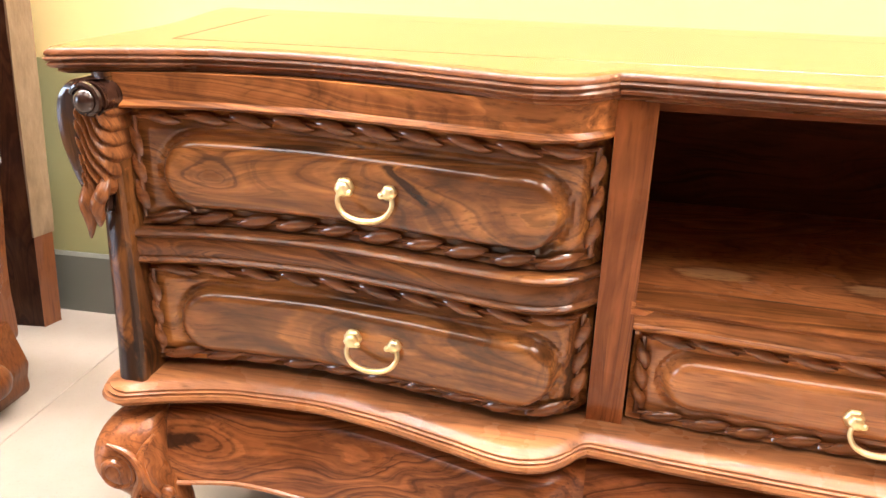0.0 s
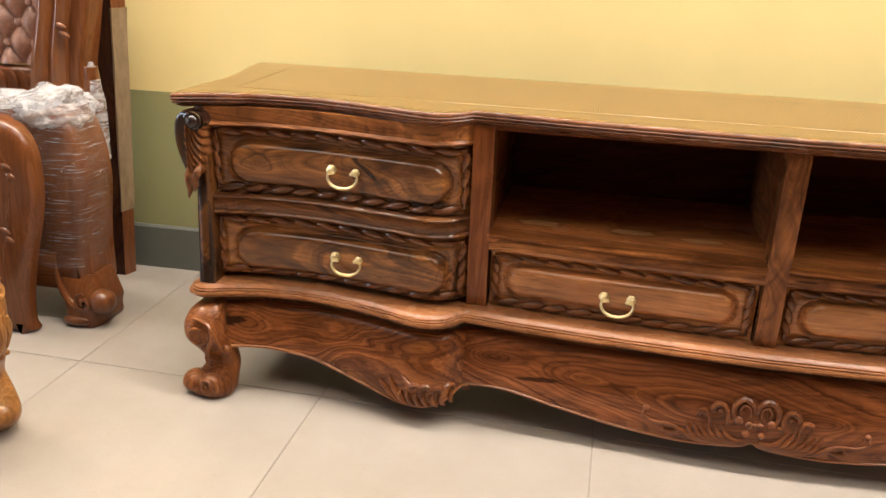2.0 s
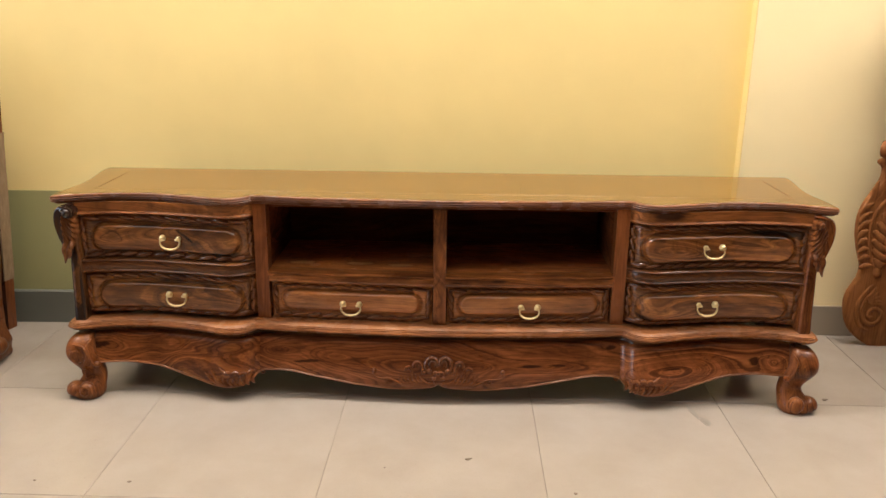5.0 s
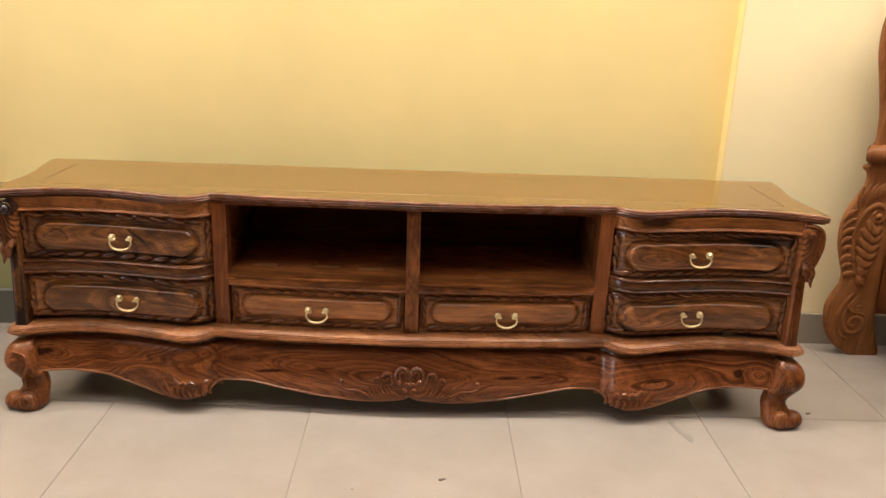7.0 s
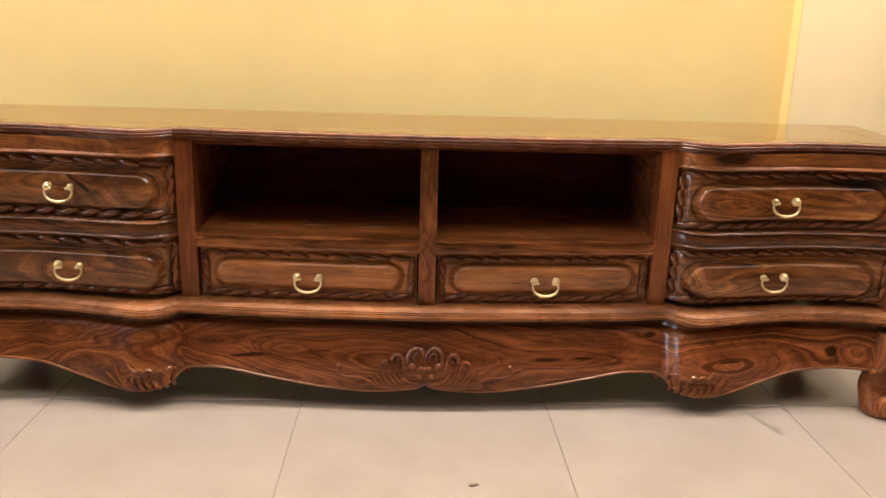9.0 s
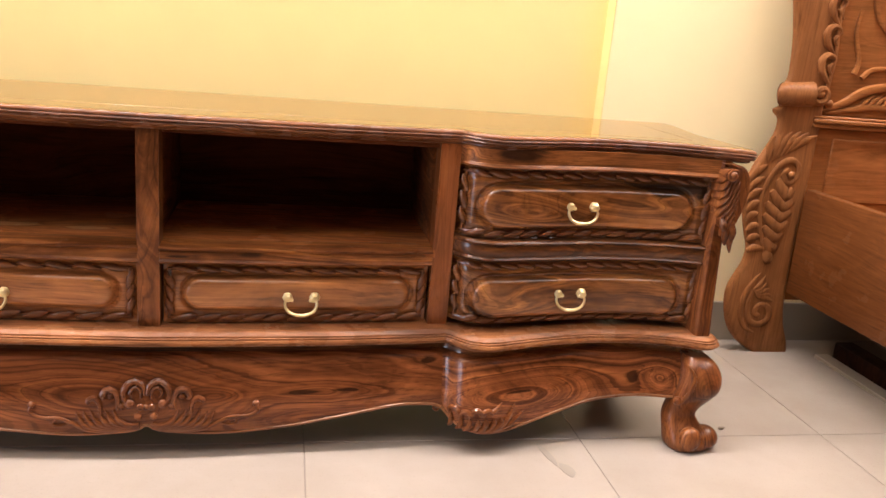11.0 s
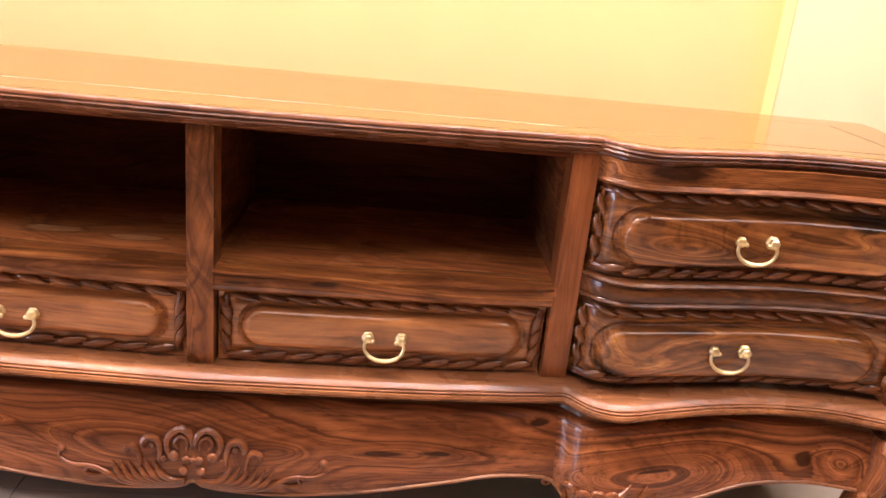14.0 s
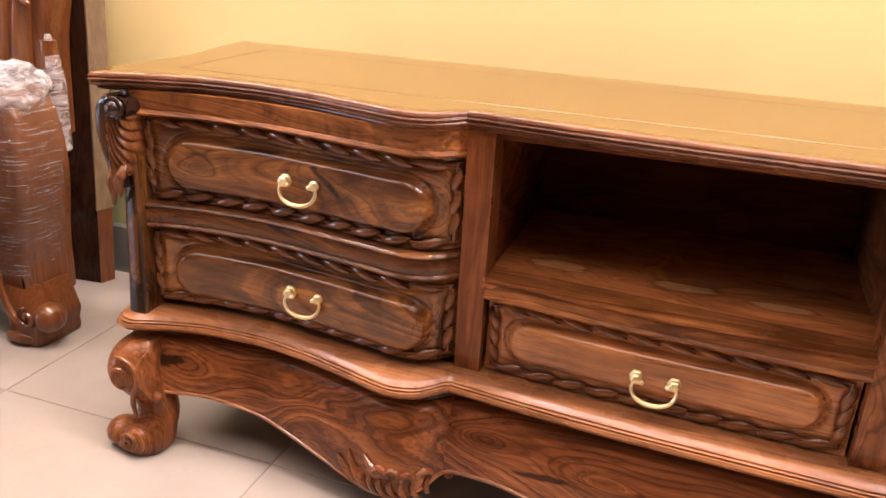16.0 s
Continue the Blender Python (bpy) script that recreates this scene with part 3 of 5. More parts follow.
for x0, x1 in ((XL, EDGE - 0.001),):
    q = [(x0, wall_y(x0) - d), (x1, wall_y(x1) - d), (x1, wall_y(x1) - 0.002), (x0, wall_y(x0) - 0.002)]
    rings(bm, [[(x, y, 0.0) for x, y in q], [(x, y, 0.128) for x, y in q], [(x, y + (0.006 if i < 2 else 0), 0.135) for i, (x, y) in enumerate(q)]])
tagged(part("baseboard", bm, grey_skirting, smooth=False), "dark grey painted skirting along the wall", "skirting", kind="structure")
bm = bmesh.new()
box(bm, EDGE + 0.001, XR, YP - 0.010, YP - 0.001, 0, 0.122, 0.002)
tagged(part("baseboard_pier", bm, beige_skirting, smooth=False), "beige tile skirting at the cream wall", "skirting", kind="structure")

for lx, ly, power in LAMP_SPOTS:
    hw = 0.11 if ly > -1 else 0.51
    light = thing("ceiling_light", lx, ly, CEILING - 0.05, "white linear ceiling light with lit diffuser" if ly > -1 else "unseen wide ceiling light panel added for soft highlights", "ceiling light", "ceiling lights of the showroom")
    bm = bmesh.new()
    box(bm, lx - 0.88, lx + 0.88, ly - hw - 0.03, ly + hw + 0.03, CEILING - 0.045, CEILING - 0.001, 0.004)
    part("frame", bm, white_paint, light)
    bm = bmesh.new()
    box(bm, lx - 0.84, lx + 0.84, ly - hw, ly + hw, CEILING - 0.052, CEILING - 0.046, 0.002)
    part("diffuser", bm, lamp_glow if ly > -1 else panel_glow, light)

# ---------------------------------------------------------------- the cabinet
CX = 1.499
# depth of the serpentine front along half the width, measured from the middle
WAVE = [(0.0, -0.012), (0.31, 0.0), (0.48, 0.013), (0.560, 0.022), (0.582, 0.024), (0.600, 0.004), (0.625, -0.018), (0.66, -0.026), (0.74, -0.006), (0.84, 0.020), (0.93, 0.032), (1.01, 0.030), (1.09, 0.012), (1.15, -0.010), (1.20, -0.032)]
WAVE_AT = flowing(WAVE)


def front(u):
    return WAVE_AT(abs(u))


cab = thing("tv_cabinet", CX, 0.2, 0, "long glossy rosewood media cabinet with carved serpentine front and brass handles", "cabinet")


def plan(half, lead, back, tip=0.02, waist=0.02, nose=0.0, ear=-0.036):
    """Closed plan outline of a slab over the serpentine front, anticlockwise from the middle of the front."""
    y_tip = front(half) + lead
    if nose:
        fr = list(np.linspace(0, half - nose, 108))
        cc = (half - nose, front(half - nose) + lead + nose)
        arc = [(cc[0] + nose * math.cos(a), cc[1] + nose * math.sin(a)) for a in np.linspace(-math.pi / 2, 0.1, 10)[1:]]
    else:
        fr = list(np.linspace(0, half - tip, 108))
        arc = [(half - tip * 0.45, y_tip + tip * 0.25), (half - 0.001, y_tip + tip * 0.8)]
    y0 = arc[-1][1]
    sd = [(half - waist * math.sin(math.pi * k) ** 2 + (max(0.0, ear) if ear > 0 else -0.004) * k, y0 + (back - 0.03 - y0) * k) for k in np.linspace(0.08, 1, 14)]
    bk = [(half + ear, back - 0.010), (half + ear - 0.003, back - 0.003), (half + ear - 0.010, back)] if ear > 0 else [(half + ear * 0.28, back - 0.018), (half + ear * 0.83, back - 0.012), (half + ear, back)]
    right = [(u, front(u) + lead) for u in fr] + arc + sd + bk
    left = [(-x, y) for x, y in right[:0:-1]]
    return [(CX + x, y) for x, y in left + right]


def slab(bm, outline, profile, caps=True):
    """Rings of the plan outline, given as plan()'s values, at (inset, z) steps."""
    half, lead, back, more = outline
    return rings(bm, [[(x, y, z) for x, y in plan(half - d, lead + d, back - d, **more)] for d, z in profile], caps)


# top: moulded border frame round a flush panel
bm = bmesh.new()
outline = (1.194, 0.0, 0.438, dict(tip=0.011, ear=0.014))
prof = [(0.020, 0.6285), (0.012, 0.6300), (0.007, 0.6335), (0.0075, 0.6360), (0.003, 0.6375), (0.0005, 0.6410), (0.003, 0.6438), (0.001, 0.6448),
        (-0.001, 0.6475), (0.0015, 0.6505), (0.0, 0.6515), (0.0005, 0.6545), (0.004, 0.6580), (0.010, 0.6600), (0.0135, 0.6600)]
made = slab(bm, outline, prof, caps=False)
bm.faces.new(made[0][::-1])
PX, PY0, PY1 = 1.098, 0.078, 0.356
inner = [bm.verts.new((CX + x, y, 0.6600)) for x, y in ((-PX, PY0), (PX, PY0), (PX, PY1), (-PX, PY1))]
edges = [bm.edges.new((inner[i], inner[(i + 1) % 4])) for i in range(4)]
ring_edges = [bm.edges.get((made[-1][i], made[-1][(i + 1) % len(made[-1])])) for i in range(len(made[-1]))]
bmesh.ops.triangle_fill(bm, edges=edges + ring_edges, use_beauty=True)
low = [bm.verts.new(v.co - Vector((0, 0, 0.008))) for v in inner]
for i in range(4):
    j = (i + 1) % 4
    bm.faces.new((inner[i], inner[j], low[j], low[i]))
for f in bm.faces:
    f.material_index = 1 if f.calc_center_median().z < 0.6588 else 0
top_frame = part("top_frame", bm, rose_top, cab, "moulded rosewood border of the top")
top_frame.data.materials.append(rose_lip)
bm = bmesh.new()
box(bm, CX - PX + 0.0018, CX + PX - 0.0018, PY0 + 0.0018, PY1 - 0.0018, 0.646, 0.6602, 0.0012)
part("top_panel", bm, rose_top, cab, "polished flat rosewood top panel")

# waist moulding and cove below it
bm = bmesh.new()
outline = (1.192, -0.030, 0.415, dict(waist=0.012, nose=0.040))
slab(bm, outline, [(0.024, 0.2205), (0.012, 0.2215), (0.004, 0.2255), (0.0, 0.2315), (0.0015, 0.2360), (0.0045, 0.2368), (0.0035, 0.2400), (0.0065, 0.2412), (0.0065, 0.2440), (0.0105, 0.2452), (0.014, 0.2485), (0.022, 0.2510), (0.030, 0.2518)])
part("waist_moulding", bm, rose_mould, cab, "reeded rosewood waist moulding")
# the recess's shade is put into the cove's dark wood
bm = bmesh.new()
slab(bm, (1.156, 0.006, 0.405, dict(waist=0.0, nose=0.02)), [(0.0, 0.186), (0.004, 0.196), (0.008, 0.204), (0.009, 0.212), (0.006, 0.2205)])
part("cove_moulding", bm, rose_dark, cab, "dark cove below the waist, recess shade in its colour")


BODY = [(0.0, -0.012), (0.31, 0.0), (0.48, 0.013), (0.560, 0.022), (0.582, 0.024), (0.600, 0.004), (0.625, -0.016), (0.66, -0.024), (0.74, -0.012), (0.84, 0.004), (0.93, 0.015), (1.01, 0.014), (1.09, 0.004), (1.15, -0.010), (1.20, -0.020)]
BODY_AT = flowing(BODY)


def face(u):
    """Front of the face frame, whose wave is shallower than the top's."""
    return BODY_AT(abs(u)) + 0.010


def strip(u0, u1, z0, z1, prof, depth=0.05):
    """A rail that follows the serpentine front; prof gives (height share, set-back)."""
    bm = bmesh.new()
    us = list(np.linspace(u0, u1, max(3, int(abs(u1 - u0) / 0.011))))
    sheet(bm, lambda u, v: (CX + u, face(u) + prof[v][1], z0 + (z1 - z0) * prof[v][0]), us, list(range(len(prof))),
          lambda u, v: (CX + u, face(u) + depth, z0 + (z1 - z0) * prof[v][0]))
    return bm


ROUND = [(0.0, 0.004), (0.03, 0.0015), (0.09, 0.0), (0.5, -0.0005), (0.91, 0.0), (0.97, 0.0015), (1.0, 0.004)]
BEAD = [(0.0, 0.006), (0.05, 0.001), (0.12, -0.001), (0.19, 0.001), (0.23, 0.004), (0.40, 0.001), (0.6, 0.001), (0.77, 0.004), (0.81, 0.001), (0.88, -0.001), (0.95, 0.001), (1.0, 0.006)]
LIP = [(0.0, 0.001), (0.03, -0.003), (0.10, -0.0045), (0.17, -0.002), (0.24, 0.001), (1.0, 0.0)]
LIPTOP = [(0.0, 0.003), (0.05, -0.001), (0.12, -0.0025), (0.19, -0.001), (0.25, 0.002), (0.55, 0.001), (0.70, 0.002), (0.76, -0.001), (0.86, -0.0025), (0.95, -0.001), (1.0, 0.004)]

SIDE0, SIDE1 = 0.586, 1.138        # side drawer bay
Z_D1, Z_D2 = (0.446, 0.592), (0.262, 0.402)
Z_MID, Z_SHELF = (0.252, 0.376), 0.413
for s in (-1, 1):
    part("frieze", strip(s * SIDE0, s * SIDE1, 0.592, 0.632, LIP), rose_frieze if s > 0 else rose_x, cab)
    part("drawer_rail", strip(s * SIDE0, s * SIDE1, 0.402, 0.446, BEAD), rose_dark, cab, "dark beaded serpentine rail between the drawers")
    part("stile", strip(s * 0.545, s * SIDE0, 0.250, 0.632, ROUND), rose_z, cab)
    part("shelf_rail", strip(s * 0.018, s * 0.545, 0.377, 0.414, LIPTOP), rose_rail if s > 0 else rose_x, cab)
    bm = bmesh.new()
    box(bm, CX + s * 0.5475, CX + s * 0.567, 0.06, 0.40, 0.25, 0.632, 0.001)
    part("partition", bm, rose_y, cab)
    bm = bmesh.new()
    box(bm, CX + s * 1.139, CX + s * 1.156, 0.03, 0.40, 0.25, 0.632, 0.003)
    part("side_panel", bm, rose_z, cab)
    bm = bmesh.new()
    box(bm, CX + s * 0.004, CX + s * 0.550, 0.03, 0.395, 0.396, Z_SHELF, 0.001)
    part("shelf", bm, rose_shelf, cab)
part("stile", strip(-0.020, 0.020, 0.250, 0.632, ROUND), rose_centre, cab, "dark streaked centre post")
bm = bmesh.new()
box(bm, CX - 0.010, CX + 0.010, 0.06, 0.395, Z_SHELF, 0.632, 0.001)
part("partition", bm, rose_y, cab)
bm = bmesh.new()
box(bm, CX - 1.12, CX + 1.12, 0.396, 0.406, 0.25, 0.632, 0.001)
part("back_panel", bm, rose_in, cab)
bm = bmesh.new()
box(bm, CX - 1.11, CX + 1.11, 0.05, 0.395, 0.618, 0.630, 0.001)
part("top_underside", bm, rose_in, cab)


def wrap(bm, line, width, lean, rod, proud, arc=1.25):
    """One turn of carved ribbon over a round rod: line(s) gives the rod's point and its across direction at a length s."""
    def skin(a, phi, grow):
        k = 1.0 - 0.55 * abs(a) ** 2.5
        p, across = line(a * width / 2 + lean * math.sin(phi))
        r = rod + (proud * k if grow else -0.002)
        return Vector(p) + across * (r * 1.15 * math.sin(phi)) + Vector((0, -1, 0)) * (r * math.cos(phi))
    sheet(bm, lambda a, phi: skin(a, phi, True), [-1, -0.9, -0.5, 0, 0.5, 0.9, 1], list(np.linspace(-arc, arc, 7)), lambda a, phi: skin(a, phi, False))


def drawer(u0, u1, zr, ou, oz, uh, zh, pitch, material, edge_material):
    """A drawer front: ground, raised oval field, twisted ribbon border, brass bail handle."""
    z0, z1 = zr[0] + 0.002, zr[1] - 0.002
    lo, hi = sorted((u0, u1))
    lo, hi = lo + 0.002, hi - 0.002
    rr = (oz[1] - oz[0]) / 2
    oc, ow = ((ou[0] + ou[1]) / 2, (ou[1] - ou[0]) / 2)
    zc = (oz[0] + oz[1]) / 2

    def height(u, z):
        dx = max(0.0, abs(u - oc) - (ow - rr))
        dist = math.hypot(dx, z - zc) - rr
        if dist > 0.009:
            e = min(u - lo, hi - u, z - z0, z1 - z)
            return -0.0042 * max(0.0, 1.0 - abs(e - 0.0115) / 0.0115) ** 0.5
        if dist > 0.0:
            return -0.0046 * math.sin(math.pi * dist / 0.009) ** 0.8
        k = min(1.0, -dist / 0.0125)
        return 0.0150 * math.sqrt(1 - (1 - k) ** 2) + 0.0016 * min(1.0, -dist / 0.036)

    bm = bmesh.new()
    us = [lo + d for d in (0, 0.003, 0.008, 0.0125, 0.018, 0.0235)] + list(np.linspace(lo + 0.027, hi - 0.027, 130)) + [hi - d for d in (0.0235, 0.018, 0.0125, 0.008, 0.003, 0)]
    vs = [z0 + d for d in (0, 0.003, 0.008, 0.0125, 0.018, 0.0235)] + list(np.linspace(z0 + 0.027, z1 - 0.027, 56)) + [z1 - d for d in (0.0235, 0.018, 0.0125, 0.008, 0.003, 0)]
    sheet(bm, lambda u, z: (CX + u, face(u) + 0.020 - height(u, z), z), us, vs, lambda u, z: (CX + u, face(u) + 0.05, z))
    dr = part("drawer", bm, material, cab)
    bm = bmesh.new()
    up, aside = Vector((0, 0, 1)), Vector((1, 0, 0))
    for zz, sgn in ((z0 + 0.0100, 1), (z1 - 0.0115, -1)):
        rod = 0.0030 if sgn > 0 else 0.0026
        tube(bm, [(CX + u, face(u) + 0.0205, zz) for u in np.linspace(lo + 0.008, hi - 0.008, 60)], rod, 7)
        n = round((hi - lo - 0.03) / pitch)
        for i in range(n):
            u = lo + 0.016 + (hi - lo - 0.032) * (i + 0.5) / n + random.uniform(-0.002, 0.002)
            wrap(bm, lambda t, u=u, zz=zz: ((CX + u + t, face(u + t) + 0.0200, zz), up), pitch * random.uniform(0.60, 0.70), 0.0095 * sgn, rod + 0.0006, random.uniform(0.0048, 0.0058) * pitch / 0.051 if sgn > 0 else random.uniform(0.0040, 0.0050) * pitch / 0.051)
    for uu, sgn in ((lo + 0.0115, -1), (hi - 0.0115, 1)):
        n = max(2, round((z1 - z0 - 0.03) / 0.034))
        tube(bm, [(CX + uu, face(uu) + 0.0200, z) for z in np.linspace(z0 + 0.010, z1 - 0.010, 8)], 0.0032, 7)
        for i in range(n):
            zz = z0 + 0.020 + (z1 - z0 - 0.040) * (i + 0.5) / n
            wrap(bm, lambda t, uu=uu, zz=zz: ((CX + uu, face(uu) + 0.0200, zz + t), aside), random.uniform(0.021, 0.026), 0.0080 * sgn, 0.0036, random.uniform(0.0044, 0.0054))
    part("rope_border", bm, edge_material, dr, "carved twisted ribbon border")
    # bail handle: two rosettes and a hanging bow
    yh = face(uh) + 0.020 - 0.0153
    for k in (-1, 1):
        bm = bmesh.new()
        x = CX + uh + k * 0.0265
        loops = []
        for y, r in ((0.003, 0.0104), (0.0, 0.0108), (-0.0025, 0.0098), (-0.0040, 0.0078), (-0.0065, 0.0084), (-0.0090, 0.0086), (-0.0112, 0.0078), (-0.0128, 0.0060), (-0.0138, 0.0036), (-0.0141, 0.0014)):
            loops.append([(x + r * (1 + 0.05 * math.cos(6 * a)) * math.cos(a), yh + y, zh + r * (1 + 0.05 * math.cos(6 * a)) * math.sin(a)) for a in np.linspace(0, 2 * math.pi, 24, endpoint=False)])
        rings(bm, loops)
        part("knob", bm, brass, dr, "pale brass knob")
    bm = bmesh.new()
    pts = spline([(-0.0190, -0.0045), (-0.0240, -0.0030), (-0.0300, -0.0060), (-0.0305, -0.0150), (-0.0240, -0.0255), (-0.0120, -0.0315), (0.0, -0.0330), (0.0120, -0.0315), (0.0240, -0.0255), (0.0305, -0.0150), (0.0300, -0.0060), (0.0240, -0.0030), (0.0190, -0.0045)], 4)
    tube(bm, [(CX + uh + a, yh - 0.0105 - 0.005 * min(1, -b / 0.03), zh + b) for a, b in pts], [0.0022, 0.0028, 0.0026, 0.0028, 0.0032, 0.0036, 0.0038, 0.0036, 0.0032, 0.0028, 0.0026, 0.0028, 0.0022], 8)
    for k in (-1, 1):
        ball(bm, (CX + uh + k * 0.0180, yh - 0.0105, zh - 0.0030), 0.0038, u=8, v=6)
    part("bail", bm, brass, dr, "hanging pale brass bail")
    return dr


random.seed(4)
for s, upper, lower, pitch, uu, ul, um in ((-1, rose_field_lu, rose_field_ll, 0.051, 0.845, 0.839, 0.2815), (1, rose_field_ru, rose_field_rl, 0.041, 0.846, 0.842, 0.2845)):
    drawer(s * SIDE0, s * SIDE1, Z_D1, sorted((s * 0.628, s * 1.096)), (0.470, 0.556), s * uu, 0.518, pitch, upper, rose_rope)
    drawer(s * SIDE0, s * SIDE1, Z_D2, sorted((s * 0.624, s * 1.094)), (0.278, 0.365), s * ul, 0.331, pitch, lower, rose_rope)
    drawer(s * 0.022, s * 0.543, Z_MID, sorted((s * 0.062, s * 0.504)), (0.282, 0.348), s * um, 0.312, 0.047 if s < 0 else 0.044, rose_fair, rose_rope)

# aprons
DIP = [(0.0, 0.069), (0.018, 0.056), (0.05, 0.050), (0.13, 0.045), (0.25, 0.054), (0.39, 0.077), (0.50, 0.093), (0.560, 0.090), (0.585, 0.080)]
DIPS = [(0.585, 0.082), (0.592, 0.072), (0.606, 0.061), (0.632, 0.051), (0.665, 0.046), (0.70, 0.045), (0.80, 0.064), (0.93, 0.096), (1.0, 0.104), (1.10, 0.108)]
DIP_AT, DIPS_AT = flowing(DIP), flowing(DIPS)


def dip(u):
    a = abs(u)
    return DIP_AT(a) if a <= 0.585 else DIPS_AT(a)


def swell(u, z):
    """Front of the swelling apron."""
    k = (0.200 - z) / 0.15
    belly = 0.030 * math.sin(min(1.0, max(0.0, k)) * math.pi * 0.62) ** 1.2
    y = front(u) - 0.006 - belly
    if z > 0.188:
        y += 0.012 * ((z - 0.188) / 0.012) ** 2
    return y


def apron(u0, u1, name_label, timber):
    bm = bmesh.new()
    us = list(np.linspace(u0, u1, int(abs(u1 - u0) / 0.009)))
    vs = [0, 0.02, 0.06, 0.12, 0.2, 0.3, 0.4, 0.5, 0.6, 0.7, 0.8, 0.88, 0.93, 0.965, 1.0]

    def zz(u, v):
        return dip(u) + (0.200 - dip(u)) * v
    sheet(bm, lambda u, v: (CX + u, swell(u, zz(u, v)) + (0.004 if v == 0 else 0), zz(u, v)), us, vs, lambda u, v: (CX + u, front(u) + 0.02, zz(u, v)))
    ap = part("apron", bm, timber, cab, name_label)
    bm = bmesh.new()
    tube(bm, [(CX + u, swell(u, dip(u)) - 0.0005, dip(u) + 0.0025) for u in us], 0.0034, 6)
    part("edge_bead", bm, rose_mould, ap)
    return ap


ap_mid = apron(-0.580, 0.580, "figured rosewood apron with scalloped lower edge and carved shell", rose_fig)
ap_side = {s: apron(s * 0.580, s * 1.130, "figured rosewood side apron with scalloped lower edge", rose_eye if s > 0 else rose_swirl) for s in (-1, 1)}

# carved shell on the middle apron
bm = bmesh.new()


def on_apron(u, z, proud=0.0):
    return (CX + u, swell(u, z) - proud, z)


def stroke(bm, pts, radii, proud=0.002, seg=8):
    """A rounded carved stroke lying on the apron."""
    tube(bm, [on_apron(a, z, proud) for a, z in spline(pts, 6)], radii, seg)


for s in (-1, 1):
    # middle lobes, hooked over at the top, each smaller than the one before
    for pts, rr in (([(0.030, 0.108), (0.041, 0.124), (0.038, 0.143), (0.022, 0.154), (0.006, 0.146), (0.002, 0.128)], [0.002, 0.0050, 0.0066, 0.0070, 0.0060, 0.003]),
                    ([(0.010, 0.122), (0.010, 0.136), (0.021, 0.143), (0.029, 0.133), (0.024, 0.124)], [0.002, 0.0034, 0.0038, 0.0036, 0.0030]),
                    ([(0.052, 0.100), (0.051, 0.122), (0.058, 0.136), (0.071, 0.138), (0.079, 0.128), (0.076, 0.120)], [0.002, 0.0052, 0.0068, 0.0072, 0.0060, 0.003]),
                    ([(0.082, 0.092), (0.084, 0.110), (0.092, 0.122), (0.103, 0.119), (0.105, 0.111)], [0.002, 0.0042, 0.0056, 0.0054, 0.003])):
        stroke(bm, [(s * a, z) for a, z in pts], rr, 0.0030)
    for a, z, r in ((0.030, 0.112, 0.0090), (0.014, 0.088, 0.0078), (0.010, 0.106, 0.0072), (0.046, 0.106, 0.0060), (0.064, 0.126, 0.0064)):
        ball(bm, on_apron(s * a, z, 0.002), (r, r * 0.75, r), u=10, v=7)
    # fronds swept from the cusp outward and up
    for i in range(6):
        k = i / 5
        stroke(bm, [(s * 0.012, 0.073 - 0.010 * k), (s * (0.032 + 0.034 * k), 0.069 - 0.010 * k), (s * (0.050 + 0.060 * k), 0.080 - 0.012 * k), (s * (0.060 + 0.066 * k), 0.100 - 0.004 * k)], [0.003, 0.0052, 0.0056, 0.0012], 0.0022)
    stroke(bm, [(s * 0.060, 0.054), (s * 0.104, 0.058), (s * 0.136, 0.074), (s * 0.158, 0.083), (s * 0.188, 0.084), (s * 0.207, 0.094), (s * 0.205, 0.106)], [0.002, 0.0046, 0.0042, 0.0038, 0.0036, 0.0036, 0.0030])
    stroke(bm, [(s * 0.136, 0.072), (s * 0.156, 0.066), (s * 0.168, 0.071), (s * 0.164, 0.080)], [0.002, 0.0038, 0.0036, 0.002])
    ball(bm, on_apron(s * 0.204, 0.109, 0.001), 0.0068, u=10, v=7)
ball(bm, on_apron(0.0, 0.106, 0.002), (0.006, 0.005, 0.006), u=10, v=7)
part("shell_carving", bm, rose_carve, ap_mid, "carved shell and scrolling tendrils")
